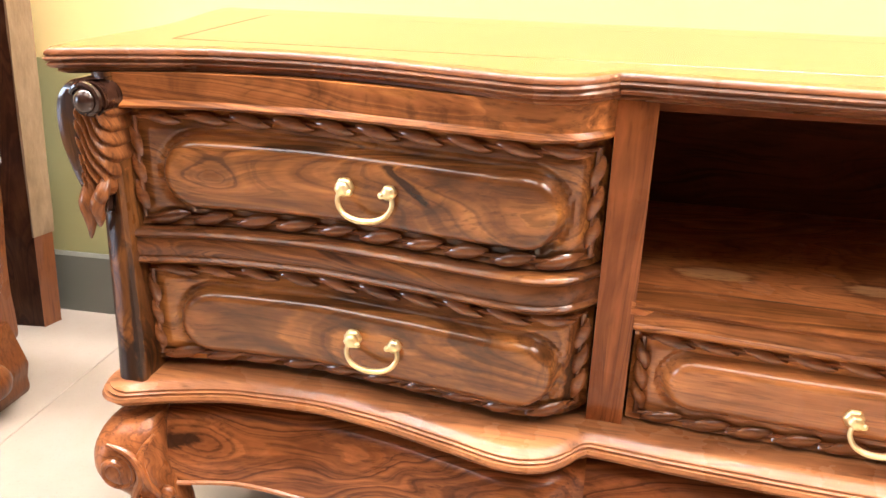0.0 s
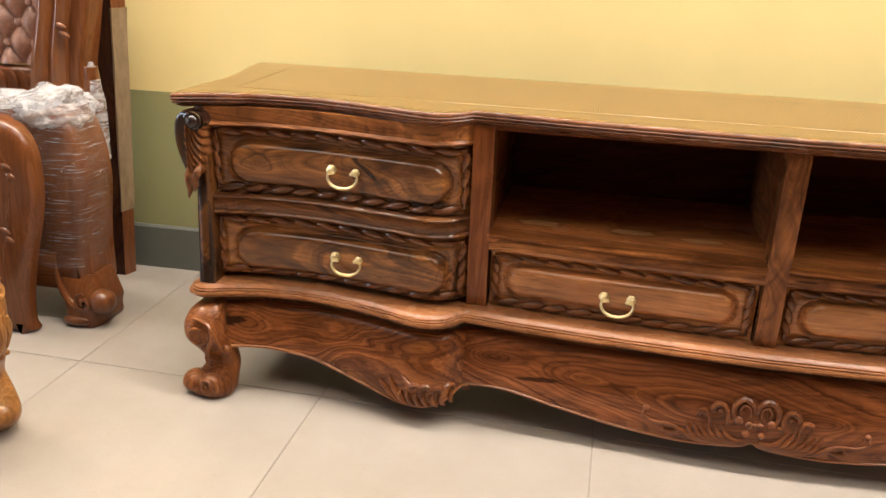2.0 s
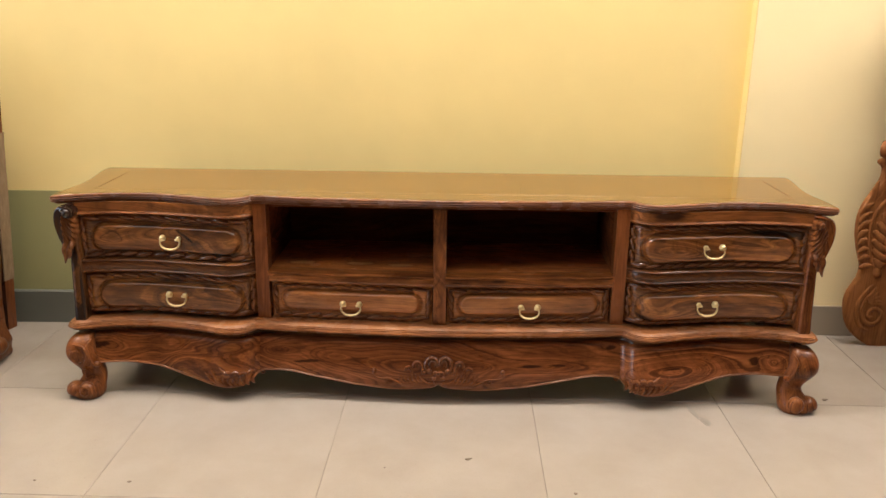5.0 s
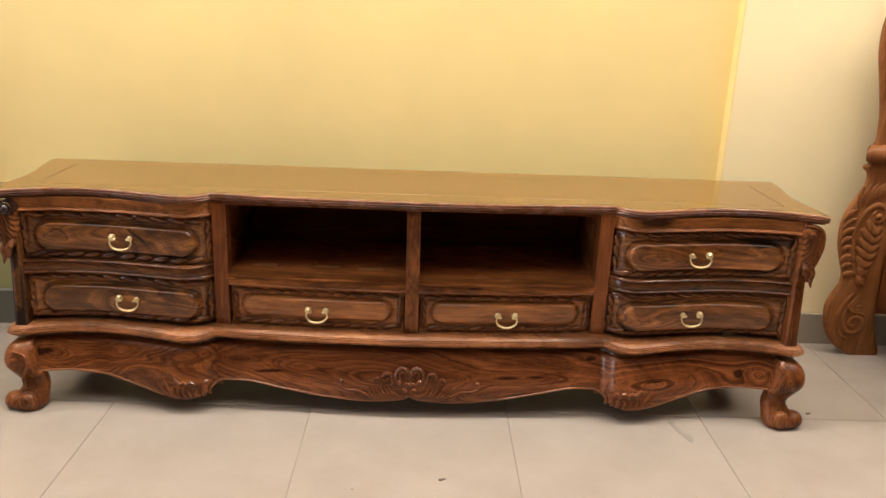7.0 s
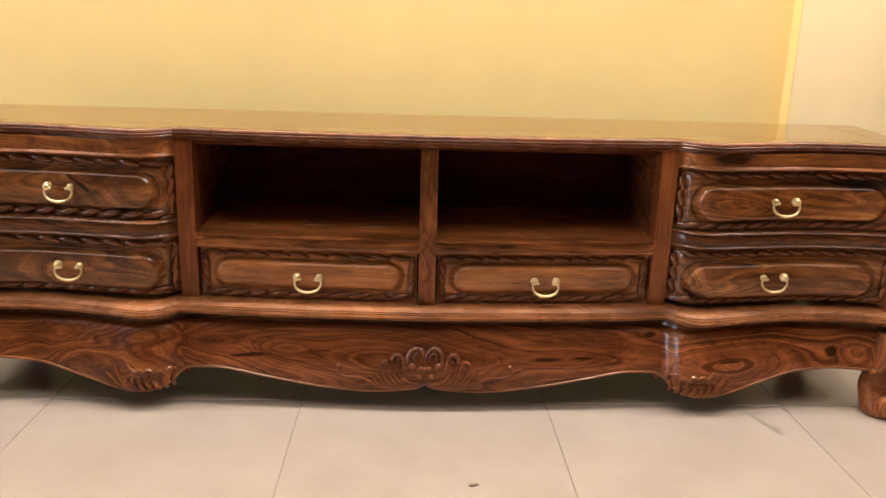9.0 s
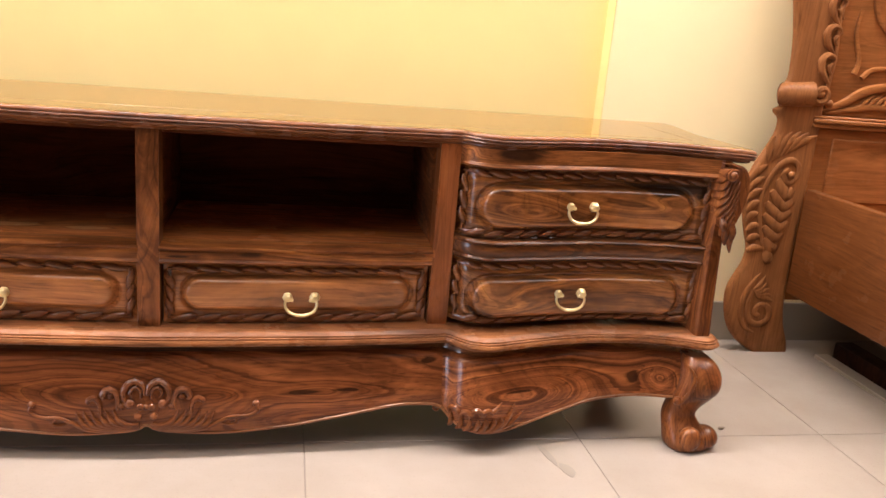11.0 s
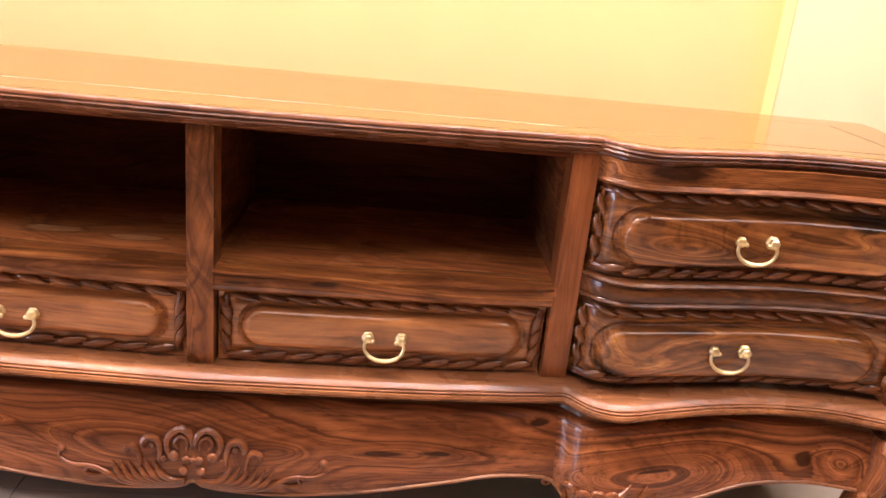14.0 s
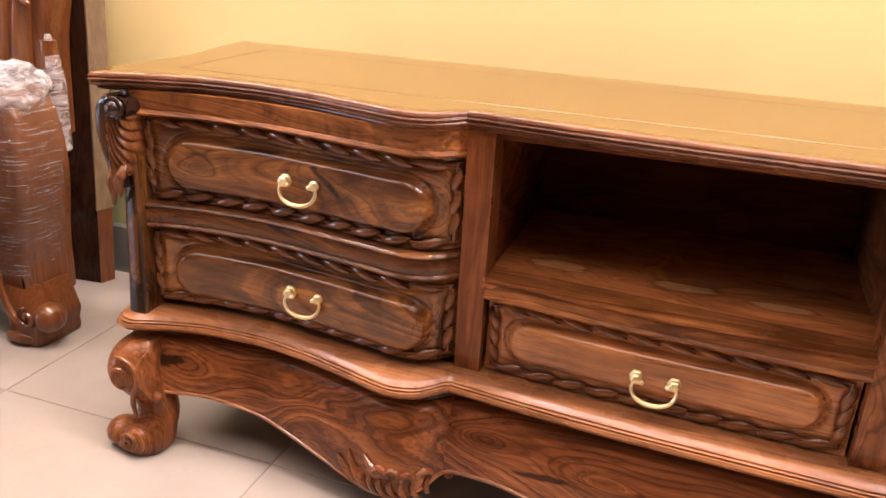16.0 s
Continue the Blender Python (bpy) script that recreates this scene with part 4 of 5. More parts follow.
# ribbed shell tuft at the inner ends of the side aprons
for s in (-1, 1):
    bm = bmesh.new()
    for i in range(4):
        a = 0.602 + 0.022 * i
        z = 0.088 + (0.002, 0.000, 0.005, 0.005)[i]
        stroke(bm, [(s * (a - 0.008), z - 0.008), (s * (a - 0.006), z + 0.003), (s * (a + 0.003), z + 0.006), (s * (a + 0.010), z), (s * (a + 0.006), z - 0.006)], [0.003, 0.0056, 0.0062, 0.0052, 0.003], 0.0025)
    for i in range(7):
        k = i / 6
        a = 0.598 + 0.017 * i
        stroke(bm, [(s * a, 0.084 - 0.004 * k), (s * (a + 0.002), 0.070), (s * (a + 0.001 - 0.010 * k), 0.058 - 0.002 * k), (s * (a - 0.003 - 0.022 * k), 0.0505 + 0.001 * k)], [0.002, 0.0060, 0.0056, 0.0015], 0.0022)
    stroke(bm, [(s * 0.672, 0.050), (s * 0.698, 0.060), (s * 0.716, 0.078), (s * 0.730, 0.108)], [0.002, 0.0066, 0.0062, 0.0012], 0.0025)
    stroke(bm, [(s * 0.688, 0.050), (s * 0.716, 0.060), (s * 0.736, 0.074), (s * 0.752, 0.090)], [0.002, 0.0058, 0.0050, 0.0012], 0.0025)
    stroke(bm, [(s * 0.668, 0.090), (s * 0.684, 0.098), (s * 0.700, 0.114)], [0.002, 0.0058, 0.0012], 0.0025)
    part("leaf_carving", bm, rose_carve, ap_side[s], "carved leaf tuft")
    bm = bmesh.new()
    tube(bm, [(CX + s * p[0], swell(s * 0.57, 0.088) + 0.002, p[2]) for p in spiral(0.572, 0.083, 0.009, 1.2, 1.5, n=18)], [0.003, 0.003, 0.0025], 7)
    part("scroll_carving", bm, rose_fig, ap_mid)

# corner posts with acanthus brackets, cabriole legs
for s in (-1, 1):
    bm = bmesh.new()
    loops = []
    for z, x0, x1, y0 in ((0.250, 1.128, 1.168, -0.014), (0.30, 1.127, 1.166, -0.012), (0.40, 1.128, 1.163, -0.010), (0.50, 1.130, 1.161, -0.006), (0.632, 1.132, 1.158, -0.002)):
        c = 0.010
        loops.append([(CX + s * x, y, z) for x, y in ((x0, y0 + 0.004), (x0 + 0.004, y0), (x1 - c, y0), (x1 - 0.003, y0 + 0.004), (x1, y0 + c), (x1 + 0.001, 0.05), (x1 - 0.012, 0.075), (x0, 0.075))])
    rings(bm, loops)
    post = part("corner_post", bm, rose_corner if s < 0 else rose_leg, cab, "dark streaked corner post with carved leaf bracket" if s < 0 else "brown corner post with carved leaf bracket")
    # smooth outer curve of the bracket
    bm = bmesh.new()
    edge = spline([(1.150, 0.6275), (1.178, 0.620), (1.193, 0.598), (1.195, 0.562), (1.186, 0.524), (1.173, 0.492), (1.162, 0.474)], 5)
    loops = []
    for i, (u, z) in enumerate(edge):
        k = i / (len(edge) - 1)
        w = 0.004 + 0.036 * math.sin(math.pi * (0.12 + 0.80 * k)) ** 0.8
        loops.append([(CX + s * (u + dx), y, z) for dx, y in ((0.0, 0.045), (0.004, 0.020), (0.0035, -0.004), (-0.004, -0.017), (-0.5 * w, -0.021), (-w, -0.016), (-w, 0.045))])
    rings(bm, loops)
    arm_curve = part("bracket_scroll", bm, rose_black if s < 0 else rose_leg, post, "smooth dark outer curve of the bracket" if s < 0 else "smooth outer curve of the bracket")
    # ruffled leaf: overlapping lobes that droop from the scroll
    bm = bmesh.new()
    zs = [0.486, 0.494, 0.504, 0.525, 0.560, 0.590, 0.606]
    inn = [1.154, 1.142, 1.136, 1.132, 1.130, 1.129, 1.132]
    outr = [1.168, 1.169, 1.171, 1.174, 1.176, 1.172, 1.160]

    def ruffle(u, z):
        a, b = float(np.interp(z, zs, inn)), float(np.interp(z, zs, outr))
        finger = 0.5 + 0.5 * math.sin(7.0 * u + 55 * z)
        q = (z - 0.420 - 0.070 * u - 0.020 * u * u) / 0.0185 + 0.22 * finger
        saw = q - math.floor(q)
        lobe = math.sin(math.pi * saw ** 0.62) ** 1.2
        fold = finger
        crown = math.sqrt(max(0.0, 1 - (2 * u - 1) ** 6))
        a -= 0.0030 * lobe
        return (CX + s * (a + (b - a) * u), 0.006 - crown * (0.023 + 0.0068 * lobe + 0.0030 * fold * (0.4 + 0.6 * lobe)), z)
    us = [0, 0.01, 0.03, 0.06] + list(np.linspace(0.1, 0.9, 21)) + [0.94, 0.97, 0.99, 1]
    sheet(bm, ruffle, us, list(np.linspace(0.486, 0.606, 120)), lambda u, z: (ruffle(u, z)[0], 0.035, z))
    leaf = part("leaf_bracket", bm, rose_leaf if s < 0 else rose_leg, post, "carved ruffled acanthus leaf bracket")
    for j, (pts, rr) in enumerate((([(1.160, -0.014, 0.512), (1.164, -0.024, 0.488), (1.163, -0.024, 0.466), (1.172, -0.016, 0.440)], [0.008, 0.0105, 0.0075, 0.0012]),
                                   ([(1.146, -0.016, 0.506), (1.150, -0.026, 0.488), (1.153, -0.022, 0.470), (1.158, -0.016, 0.456)], [0.006, 0.009, 0.0075, 0.0015]),
                                   ([(1.142, -0.016, 0.514), (1.143, -0.027, 0.498), (1.149, -0.022, 0.482)], [0.006, 0.009, 0.0015]))):
        bm = bmesh.new()
        tube(bm, [(CX + s * x, y, z) for x, y, z in spline(pts, 6)], rr, 10, 0.8)
        part("leaf_tip", bm, rose_leaf if s < 0 else rose_leg, leaf)
    bm = bmesh.new()
    q = 1.0 if s < 0 else 0.68
    tube(bm, [(CX + s * x, y - 0.030, z) for x, y, z in spiral(1.143, 0.606, 0.0185 * q, 1.15, 0.4, n=24, inner=0.5)], [0.003 * q, 0.0045 * q, 0.005 * q, 0.004 * q], 8)
    ball(bm, (CX + s * 1.143, -0.029, 0.606), (0.0140 * q, 0.013 * q, 0.0140 * q), u=16, v=10)
    tube(bm, [(CX + s * 1.143, 0.02, 0.606), (CX + s * 1.143, -0.024, 0.606)], [0.0205 * q, 0.0195 * q], 18)
    part("volute", bm, rose_black if s < 0 else rose_leg, post, "dark polished volute knob")

    bm = bmesh.new()
    keys = [(0.205, 1.132, 0.000, 0.026, 0.034), (0.192, 1.138, -0.014, 0.036, 0.038), (0.168, 1.142, -0.024, 0.042, 0.043), (0.140, 1.139, -0.028, 0.043, 0.044), (0.115, 1.128, -0.022, 0.042, 0.038),
            (0.092, 1.118, -0.014, 0.038, 0.032), (0.072, 1.112, -0.012, 0.036, 0.030), (0.055, 1.114, -0.018, 0.040, 0.034), (0.036, 1.122, -0.028, 0.047, 0.042), (0.018, 1.126, -0.034, 0.050, 0.046), (0.006, 1.126, -0.034, 0.047, 0.043), (0.0, 1.126, -0.034, 0.042, 0.038)]
    dense = spline(keys, 3)
    loops = []
    for z, x, y, rx, ry in dense:
        loops.append([(CX + s * (x + 0.009 + rx * math.copysign(abs(math.cos(a)) ** 0.8, math.cos(a))), y + ry * math.copysign(abs(math.sin(a)) ** 0.8, math.sin(a)), max(0.0, z)) for a in np.linspace(0, 2 * math.pi, 24, endpoint=False)])
    rings(bm, loops)
    leg = part("leg", bm, rose_leg, cab, "cabriole leg with scrolled knee and toe")
    bm = bmesh.new()
    # toe lobe and carved scrolls of knee and foot
    ball(bm, (CX + s * 1.172, -0.046, 0.026), (0.030, 0.032, 0.026), u=14, v=9)
    ball(bm, (CX + s * 1.127, -0.066, 0.030), (0.026, 0.022, 0.028), u=14, v=9)
    tube(bm, [(CX + s * (x + 0.009), y, z) for x, y, z in spline([(1.095, -0.046, 0.198), (1.108, -0.060, 0.175), (1.104, -0.064, 0.145), (1.096, -0.055, 0.118), (1.090, -0.046, 0.104)], 6)], [0.002, 0.005, 0.006, 0.005, 0.003], 8)
    if s < 0:
        tube(bm, [(CX + s * (x + 0.009), -0.0675, z) for x, _, z in spiral(1.140, 0.150, 0.028, 1.6, 1.8, n=34)], [0.002, 0.0048, 0.0048, 0.004], 8)
        tube(bm, [(CX + s * (x + 0.009), -0.0865, z) for x, _, z in spiral(1.120, 0.034, 0.018, 1.4, 0.6, n=26)], [0.002, 0.0042, 0.0042, 0.0034], 8)
        tube(bm, [(CX + s * (x + 0.009), y, z) for x, y, z in spline([(1.150, -0.064, 0.186), (1.120, -0.066, 0.178), (1.106, -0.067, 0.150), (1.118, -0.066, 0.120), (1.128, -0.058, 0.092), (1.124, -0.056, 0.066)], 6)], [0.002, 0.0050, 0.0058, 0.0052, 0.0045, 0.002], 8)
    ball(bm, (CX + s * 1.095, -0.046, 0.112), (0.010, 0.009, 0.010), u=9, v=6)
    part("scroll_carving", bm, rose_leg, leg, "carved scrolls on knee and toe")
    # back leg
    bm = bmesh.new()
    loops = []
    for z, x, r in ((0.205, 1.10, 0.040), (0.14, 1.105, 0.036), (0.08, 1.10, 0.028), (0.03, 1.105, 0.032), (0.0, 1.105, 0.030)):
        loops.append([(CX + s * (x + r * cx), 0.355 + r * cy, z) for cx, cy in ((-1, -0.8), (-0.8, -1), (0.8, -1), (1, -0.8), (1, 0.8), (0.8, 1), (-0.8, 1), (-1, 0.8))])
    rings(bm, loops)
    part("leg", bm, rose_dark, cab, "plain dark back leg")
    bm = bmesh.new()
    box(bm, CX + s * 1.10, CX + s * 1.128, 0.03, 0.34, 0.11, 0.205, 0.003)
    part("side_apron", bm, rose_y, cab)

# ---------------------------------------------------------------- bed beside the cabinet
bed = thing("carved_bed", 3.9, 0.5, 0, "carved brown wooden bed with scrolled headboard post and plain side rail", "bed")
BX0, BX1 = 3.0, 4.95
BF = 0.500


def bed_post(sgn, x_ref):
    def X(x):
        return x_ref + sgn * (x - 3.0)
    left = [(3.118, 0.0), (3.096, 0.014), (3.066, 0.036), (3.042, 0.062), (3.022, 0.10), (3.010, 0.15), (3.009, 0.195), (3.024, 0.235), (3.043, 0.275), (3.047, 0.315), (3.036, 0.350), (3.024, 0.387), (3.012, 0.44), (3.010, 0.50), (3.022, 0.55), (3.048, 0.60), (3.069, 0.645), (3.072, 0.680), (3.064, 0.694), (3.052, 0.703), (3.054, 0.714), (3.074, 0.724), (3.070, 0.750), (3.070, 0.775), (3.078, 0.80), (3.078, 0.84), (3.072, 0.90), (3.058, 0.97), (3.042, 1.04), (3.030, 1.10), (3.028, 1.18), (3.048, 1.27), (3.09, 1.34)]
    right = [(3.20, 1.36), (3.21, 1.2), (3.205, 1.0), (3.20, 0.8), (3.20, 0.6), (3.195, 0.3), (3.205, 0.12), (3.235, 0.03), (3.240, 0.0)]
    lf, rt = spline(left, 4), spline(right[::-1], 4)
    rt = [(x, max(0.0, z)) for x, z in rt]

    def at(curve, z):
        return float(np.interp(z, [q[1] for q in curve], [q[0] for q in curve]))

    def face_y(u, z):
        w = at(rt, z) - at(lf, z)
        e, r = min(u, 1 - u) * w, 0.015
        return BF + (r - math.sqrt(max(0.0, r * r - (r - e) ** 2)) if e < r else 0.0)
    bm = bmesh.new()
    us = [0, 0.01, 0.025, 0.05, 0.08, 0.2, 0.35, 0.5, 0.65, 0.8, 0.92, 0.95, 0.975, 0.99, 1]
    sheet(bm, lambda u, z: (X(at(lf, z) + (at(rt, z) - at(lf, z)) * u), face_y(u, z), z), us, list(np.linspace(0, 1.34, 150)),
          lambda u, z: (X(at(lf, z) + (at(rt, z) - at(lf, z)) * u), 0.518, z))
    p = part("post", bm, bed_z, bed)
    y = BF - 0.003

    def relief(strokes):
        bm = bmesh.new()
        for pts, rr in strokes:
            tube(bm, [(X(a), y + 0.002, b) for a, b in spline(pts, 6)], rr, 12, 0.38)
        return bm

    # tall acanthus: stem sweeping up into a scroll, crescent lobes on one side, fanned flutes on the other
    strokes = [([(3.099, 0.300), (3.078, 0.350), (3.064, 0.400), (3.058, 0.450), (3.066, 0.505), (3.090, 0.552), (3.122, 0.574), (3.150, 0.562), (3.158, 0.534), (3.142, 0.512), (3.122, 0.514), (3.112, 0.534), (3.126, 0.548)], [0.003, 0.006, 0.007, 0.007, 0.008, 0.009, 0.010, 0.009, 0.008, 0.007, 0.008, 0.008, 0.010])]
    for i in range(7):
        k = i / 6
        a0, b0 = float(np.interp(k, (0, 0.17, 0.33, 0.5, 0.67, 0.83, 1), (3.098, 3.083, 3.074, 3.073, 3.080, 3.092, 3.102))), 0.520 - 0.034 * i
        a1, b1 = float(np.interp(k, (0, 0.2, 0.5, 1), (3.150, 3.156, 3.152, 3.118))), 0.494 - 0.0325 * i
        drop = 0.028 * (1 - 0.5 * k)
        strokes.append(([(a0, b0), ((a0 * 2 + a1) / 3, b0 - drop), ((a0 + a1 * 2) / 3, b1 - drop * 0.75), (a1, b1)], [0.008, 0.0160, 0.0170, 0.010]))
    bm = relief(strokes)
    ball(bm, (X(3.134), y, 0.534), (0.011, 0.009, 0.011), u=12, v=8)
    part("leaf_carving", bm, bed_z, p, "carved acanthus leaf with scroll head")
    for i in range(8):
        a0, b0 = (3.056 + 0.012 * max(0, i - 4), 0.556 - 0.034 * i)
        a1, b1 = (3.013 + 0.0012 * i ** 1.6, 0.512 - 0.029 * i)
        part("leaf_flute", relief([([(a0, b0), ((a0 + a1) / 2 - 0.004, (b0 + b1) / 2 + 0.006), (a1, b1)], [0.004, 0.0120, 0.006])]), bed_z, p)
    for i in range(6):
        a0, b0 = 3.058 + 0.012 * i, 0.566 + 0.007 * i
        a1, b1 = 3.062 + 0.026 * i, 0.640 + 0.010 * i - 0.0035 * i * i * 0.5
        part("leaf_flute", relief([([(a0, b0), ((a0 + a1) / 2 - 0.006, (b0 + b1) / 2 + 0.004), (a1, b1)], [0.004, 0.0125, 0.003])]), bed_z, p)
    # lower scroll
    strokes = [([(3.112, 0.062), (3.078, 0.080), (3.058, 0.122), (3.060, 0.172), (3.078, 0.212), (3.102, 0.246)], [0.003, 0.007, 0.009, 0.009, 0.008, 0.002]),
               ([(3.082, 0.190), (3.078, 0.140), (3.092, 0.100), (3.122, 0.088), (3.148, 0.104), (3.150, 0.132), (3.130, 0.150), (3.108, 0.142), (3.104, 0.122), (3.118, 0.114)], [0.004, 0.008, 0.009, 0.009, 0.009, 0.009, 0.008, 0.008, 0.008, 0.009])]
    for i in range(5):
        strokes.append(([(3.086 + 0.004 * i, 0.196 - 0.006 * i), (3.104 + 0.006 * i, 0.206 - 0.009 * i), (3.118 + 0.009 * i, 0.236 - 0.019 * i)], [0.003, 0.0095, 0.003]))
    part("scroll_carving", relief(strokes), bed_z, p, "carved foot scroll")
    # volute at the shoulder and climbing foliage
    bm = bmesh.new()
    tube(bm, [(X(3.062), 0.512, 0.752), (X(3.066), 0.508, 0.752), (X(3.110), 0.506, 0.755), (X(3.150), 0.500, 0.758)], [0.026, 0.032, 0.034, 0.034], 18)
    part("shoulder_roll", bm, bed_z, p, "turned roll across the post shoulder")
    bm = bmesh.new()
    tube(bm, [(X(a), y, b) for a, _, b in spiral(3.176, 0.760, 0.030, 1.4, 2.4, n=28)], [0.007, 0.010, 0.010, 0.008], 8)
    ball(bm, (X(3.176), y, 0.760), (0.013, 0.010, 0.013), u=12, v=8)
    part("volute", bm, bed_z, p, "carved shoulder volute")
    bm = bmesh.new()
    tube(bm, [(X(a), y + 0.002, b) for a, b in spline([(3.190, 0.76), (3.196, 0.86), (3.186, 0.98), (3.196, 1.10), (3.188, 1.24)], 6)], [0.006, 0.007, 0.006, 0.004], 8)
    part("stem_carving", bm, bed_z, p)
    for i in range(6):
        zc = 0.830 + 0.075 * i
        bm = bmesh.new()
        tube(bm, [(X(a), y, b) for a, b in spline([(3.196, zc - 0.045), (3.166, zc - 0.012), (3.158, zc + 0.016), (3.174, zc + 0.034), (3.196, zc + 0.026), (3.190, zc + 0.008)], 5)], [0.003, 0.010, 0.011, 0.010, 0.006, 0.004], 8)
        tube(bm, [(X(a), y, b) for a, b in spline([(3.198, zc - 0.020), (3.182, zc + 0.002), (3.204, zc + 0.020)], 5)], [0.003, 0.008, 0.002], 8)
        part("climbing_leaf", bm, bed_z, p)
    return p


bed_post(1, 3.0)
bed_post(-1, 4.95)
bm = bmesh.new()
box(bm, 3.19, 4.76, 0.512, 0.560, 0.16, 0.668, 0.004)
part("headboard_lower_panel", bm, bed_x, bed)
bm = bmesh.new()
for z0, z1, y0 in ((0.668, 0.682, 0.496), (0.682, 0.694, 0.490), (0.694, 0.702, 0.498)):
    box(bm, 3.17, 4.78, y0, 0.56, z0, z1, 0.003)
part("headboard_rail", bm, bed_x, bed)
bm = bmesh.new()
box(bm, 3.25, 4.70, 0.506, 0.514, 0.46, 0.640, 0.003)
part("raised_panel", bm, bed_x, bed)
bm = bmesh.new()
top_line = spline([(3.19, 1.30), (3.4, 1.38), (3.7, 1.46), (3.975, 1.50), (4.25, 1.46), (4.55, 1.38), (4.76, 1.30)], 6)
board(bm, [(4.76, 0.70), (3.19, 0.70)] + top_line, 0.515, 0.56, 0.01, 3)
part("headboard_upper_panel", bm, bed_x, bed)
for s, x0 in ((1, 3.19), (-1, 4.76)):
    bm = bmesh.new()

    def X2(x):
        return x0 + s * (x - 3.19)
    yy = 0.512
    for pts, rr in (([(3.20, 0.715), (3.26, 0.74), (3.32, 0.775), (3.40, 0.79), (3.50, 0.78)], [0.004, 0.012, 0.015, 0.012, 0.006]),
                    ([(3.21, 0.71), (3.28, 0.722), (3.36, 0.735), (3.44, 0.725)], [0.003, 0.009, 0.011, 0.004]),
                    ([(3.26, 0.99), (3.255, 0.93), (3.28, 0.86), (3.275, 0.82)], [0.006, 0.006, 0.007, 0.010]),
                    ([(3.29, 1.06), (3.31, 0.98), (3.36, 0.93), (3.44, 0.90), (3.56, 0.895)], [0.008, 0.008, 0.007, 0.007, 0.006]),
                    ([(3.30, 0.81), (3.33, 0.835), (3.40, 0.84), (3.48, 0.83)], [0.009, 0.007, 0.006, 0.004])):
        tube(bm, [(X2(a), yy, b) for a, b in spline(pts, 6)], rr, 8, 0.7)
    for i in range(9):
        a = 3.31 + 0.022 * i
        tube(bm, [(X2(p), yy, q) for p, q in spline([(a, 0.722), (a + 0.018, 0.750), (a + 0.046, 0.768)], 5)], [0.003, 0.008, 0.002], 7)
    tube(bm, [(X2(p[0]), yy, p[2]) for p in spiral(3.42, 0.748, 0.034, 1.4, 2.5, n=26)], [0.004, 0.008, 0.008, 0.006], 8)
    ball(bm, (X2(3.215), yy, 0.735), (0.014, 0.010, 0.012))
    part("headboard_carving", bm, bed_x, bed, "carved scrolls across the headboard")
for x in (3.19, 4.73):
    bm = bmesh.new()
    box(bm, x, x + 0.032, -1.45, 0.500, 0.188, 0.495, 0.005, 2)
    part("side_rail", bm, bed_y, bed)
bm = bmesh.new()
box(bm, 3.222, 4.73, -1.45, 0.50, 0.40, 0.425, 0.002)
part("slat_base", bm, bed_x, bed)
bm = bmesh.new()
box(bm, 3.36, 3.42, -1.40, 0.46, 0.0, 0.05, 0.003)
part("floor_bearer", bm, board_dark, bed)
bm = bmesh.new()
box(bm, 3.30, 3.345, -1.40, 0.46, 0.0, 0.012, 0.002)
part("floor_strip", bm, beige_skirting, bed, "pale flat strip on the floor")
for x in (3.23, 4.68):
    bm = bmesh.new()
    box(bm, x, x + 0.05, -1.45, -1.40, 0.0, 0.19, 0.003)
    part("foot", bm, bed_z, bed)

# ---------------------------------------------------------------- leaning boards at the wall
boards = thing("bed_rail_boards", -0.15, 0.46, 0, "pair of dark bed rail boards standing upright, wrapped in cloudy film", "board")
bm = bmesh.new()
rings(bm, [[(x + 0.062 * z, y, z) for x, y in ((-0.193, 0.491), (-0.310, 0.478), (-0.312, 0.500), (-0.197, 0.512))] for z in (0.0, 0.45, 0.905)])
part("board", bm, board_dark, boards, "dark bare board side", smooth=False)
bm = bmesh.new()
rings(bm, [[(x, y, z) for x, y in ((-0.192 + 0.062 * z, 0.489), (-0.181 + 0.070 * z, 0.528), (-0.215 + 0.066 * z, 0.532), (-0.208 + 0.062 * z, 0.514))] for z in (0.0, 0.45, 0.900)])
part("board", bm, teak_z, boards, "reddish brown board edge", smooth=False)
bm = bmesh.new()
rings(bm, [[(x + random.uniform(-0.001, 0.001), y, z) for x, y in ((-0.194 + 0.062 * z, 0.4875), (-0.189 + 0.062 * z, 0.4862), (-0.178 + 0.070 * z, 0.531), (-0.194 + 0.070 * z, 0.534))] for z in np.linspace(0.200, 0.765, 14)], caps=False)
part("wrapping", bm, tan_wrap, boards, "tan wrapping paper under film", smooth=False)

# ---------------------------------------------------------------- wrapped armchair
chair = thing("armchair", -0.35, 0.3, 0, "carved wooden armchair with tufted leather back, arm wrapped in stretch film", "armchair")
bm = bmesh.new()
arm_out = spline([(-0.175, 0.11), (-0.250, 0.20), (-0.275, 0.35), (-0.260, 0.46), (-0.21, 0.53), (-0.150, 0.550), (-0.105, 0.535), (-0.078, 0.480), (-0.066, 0.40), (-0.068, 0.34), (-0.080, 0.25), (-0.085, 0.18), (-0.085, 0.13), (-0.09, 0.09), (-0.12, 0.085), (-0.175, 0.11)], 4)[:-1]
board(bm, arm_out[::-1], 0.180, 0.300, 0.030, 5)
part("arm", bm, teak_z, chair, "bulging polished arm front")
bm = bmesh.new()
zs_f = [0.0, 0.012, 0.030, 0.060, 0.095, 0.135]
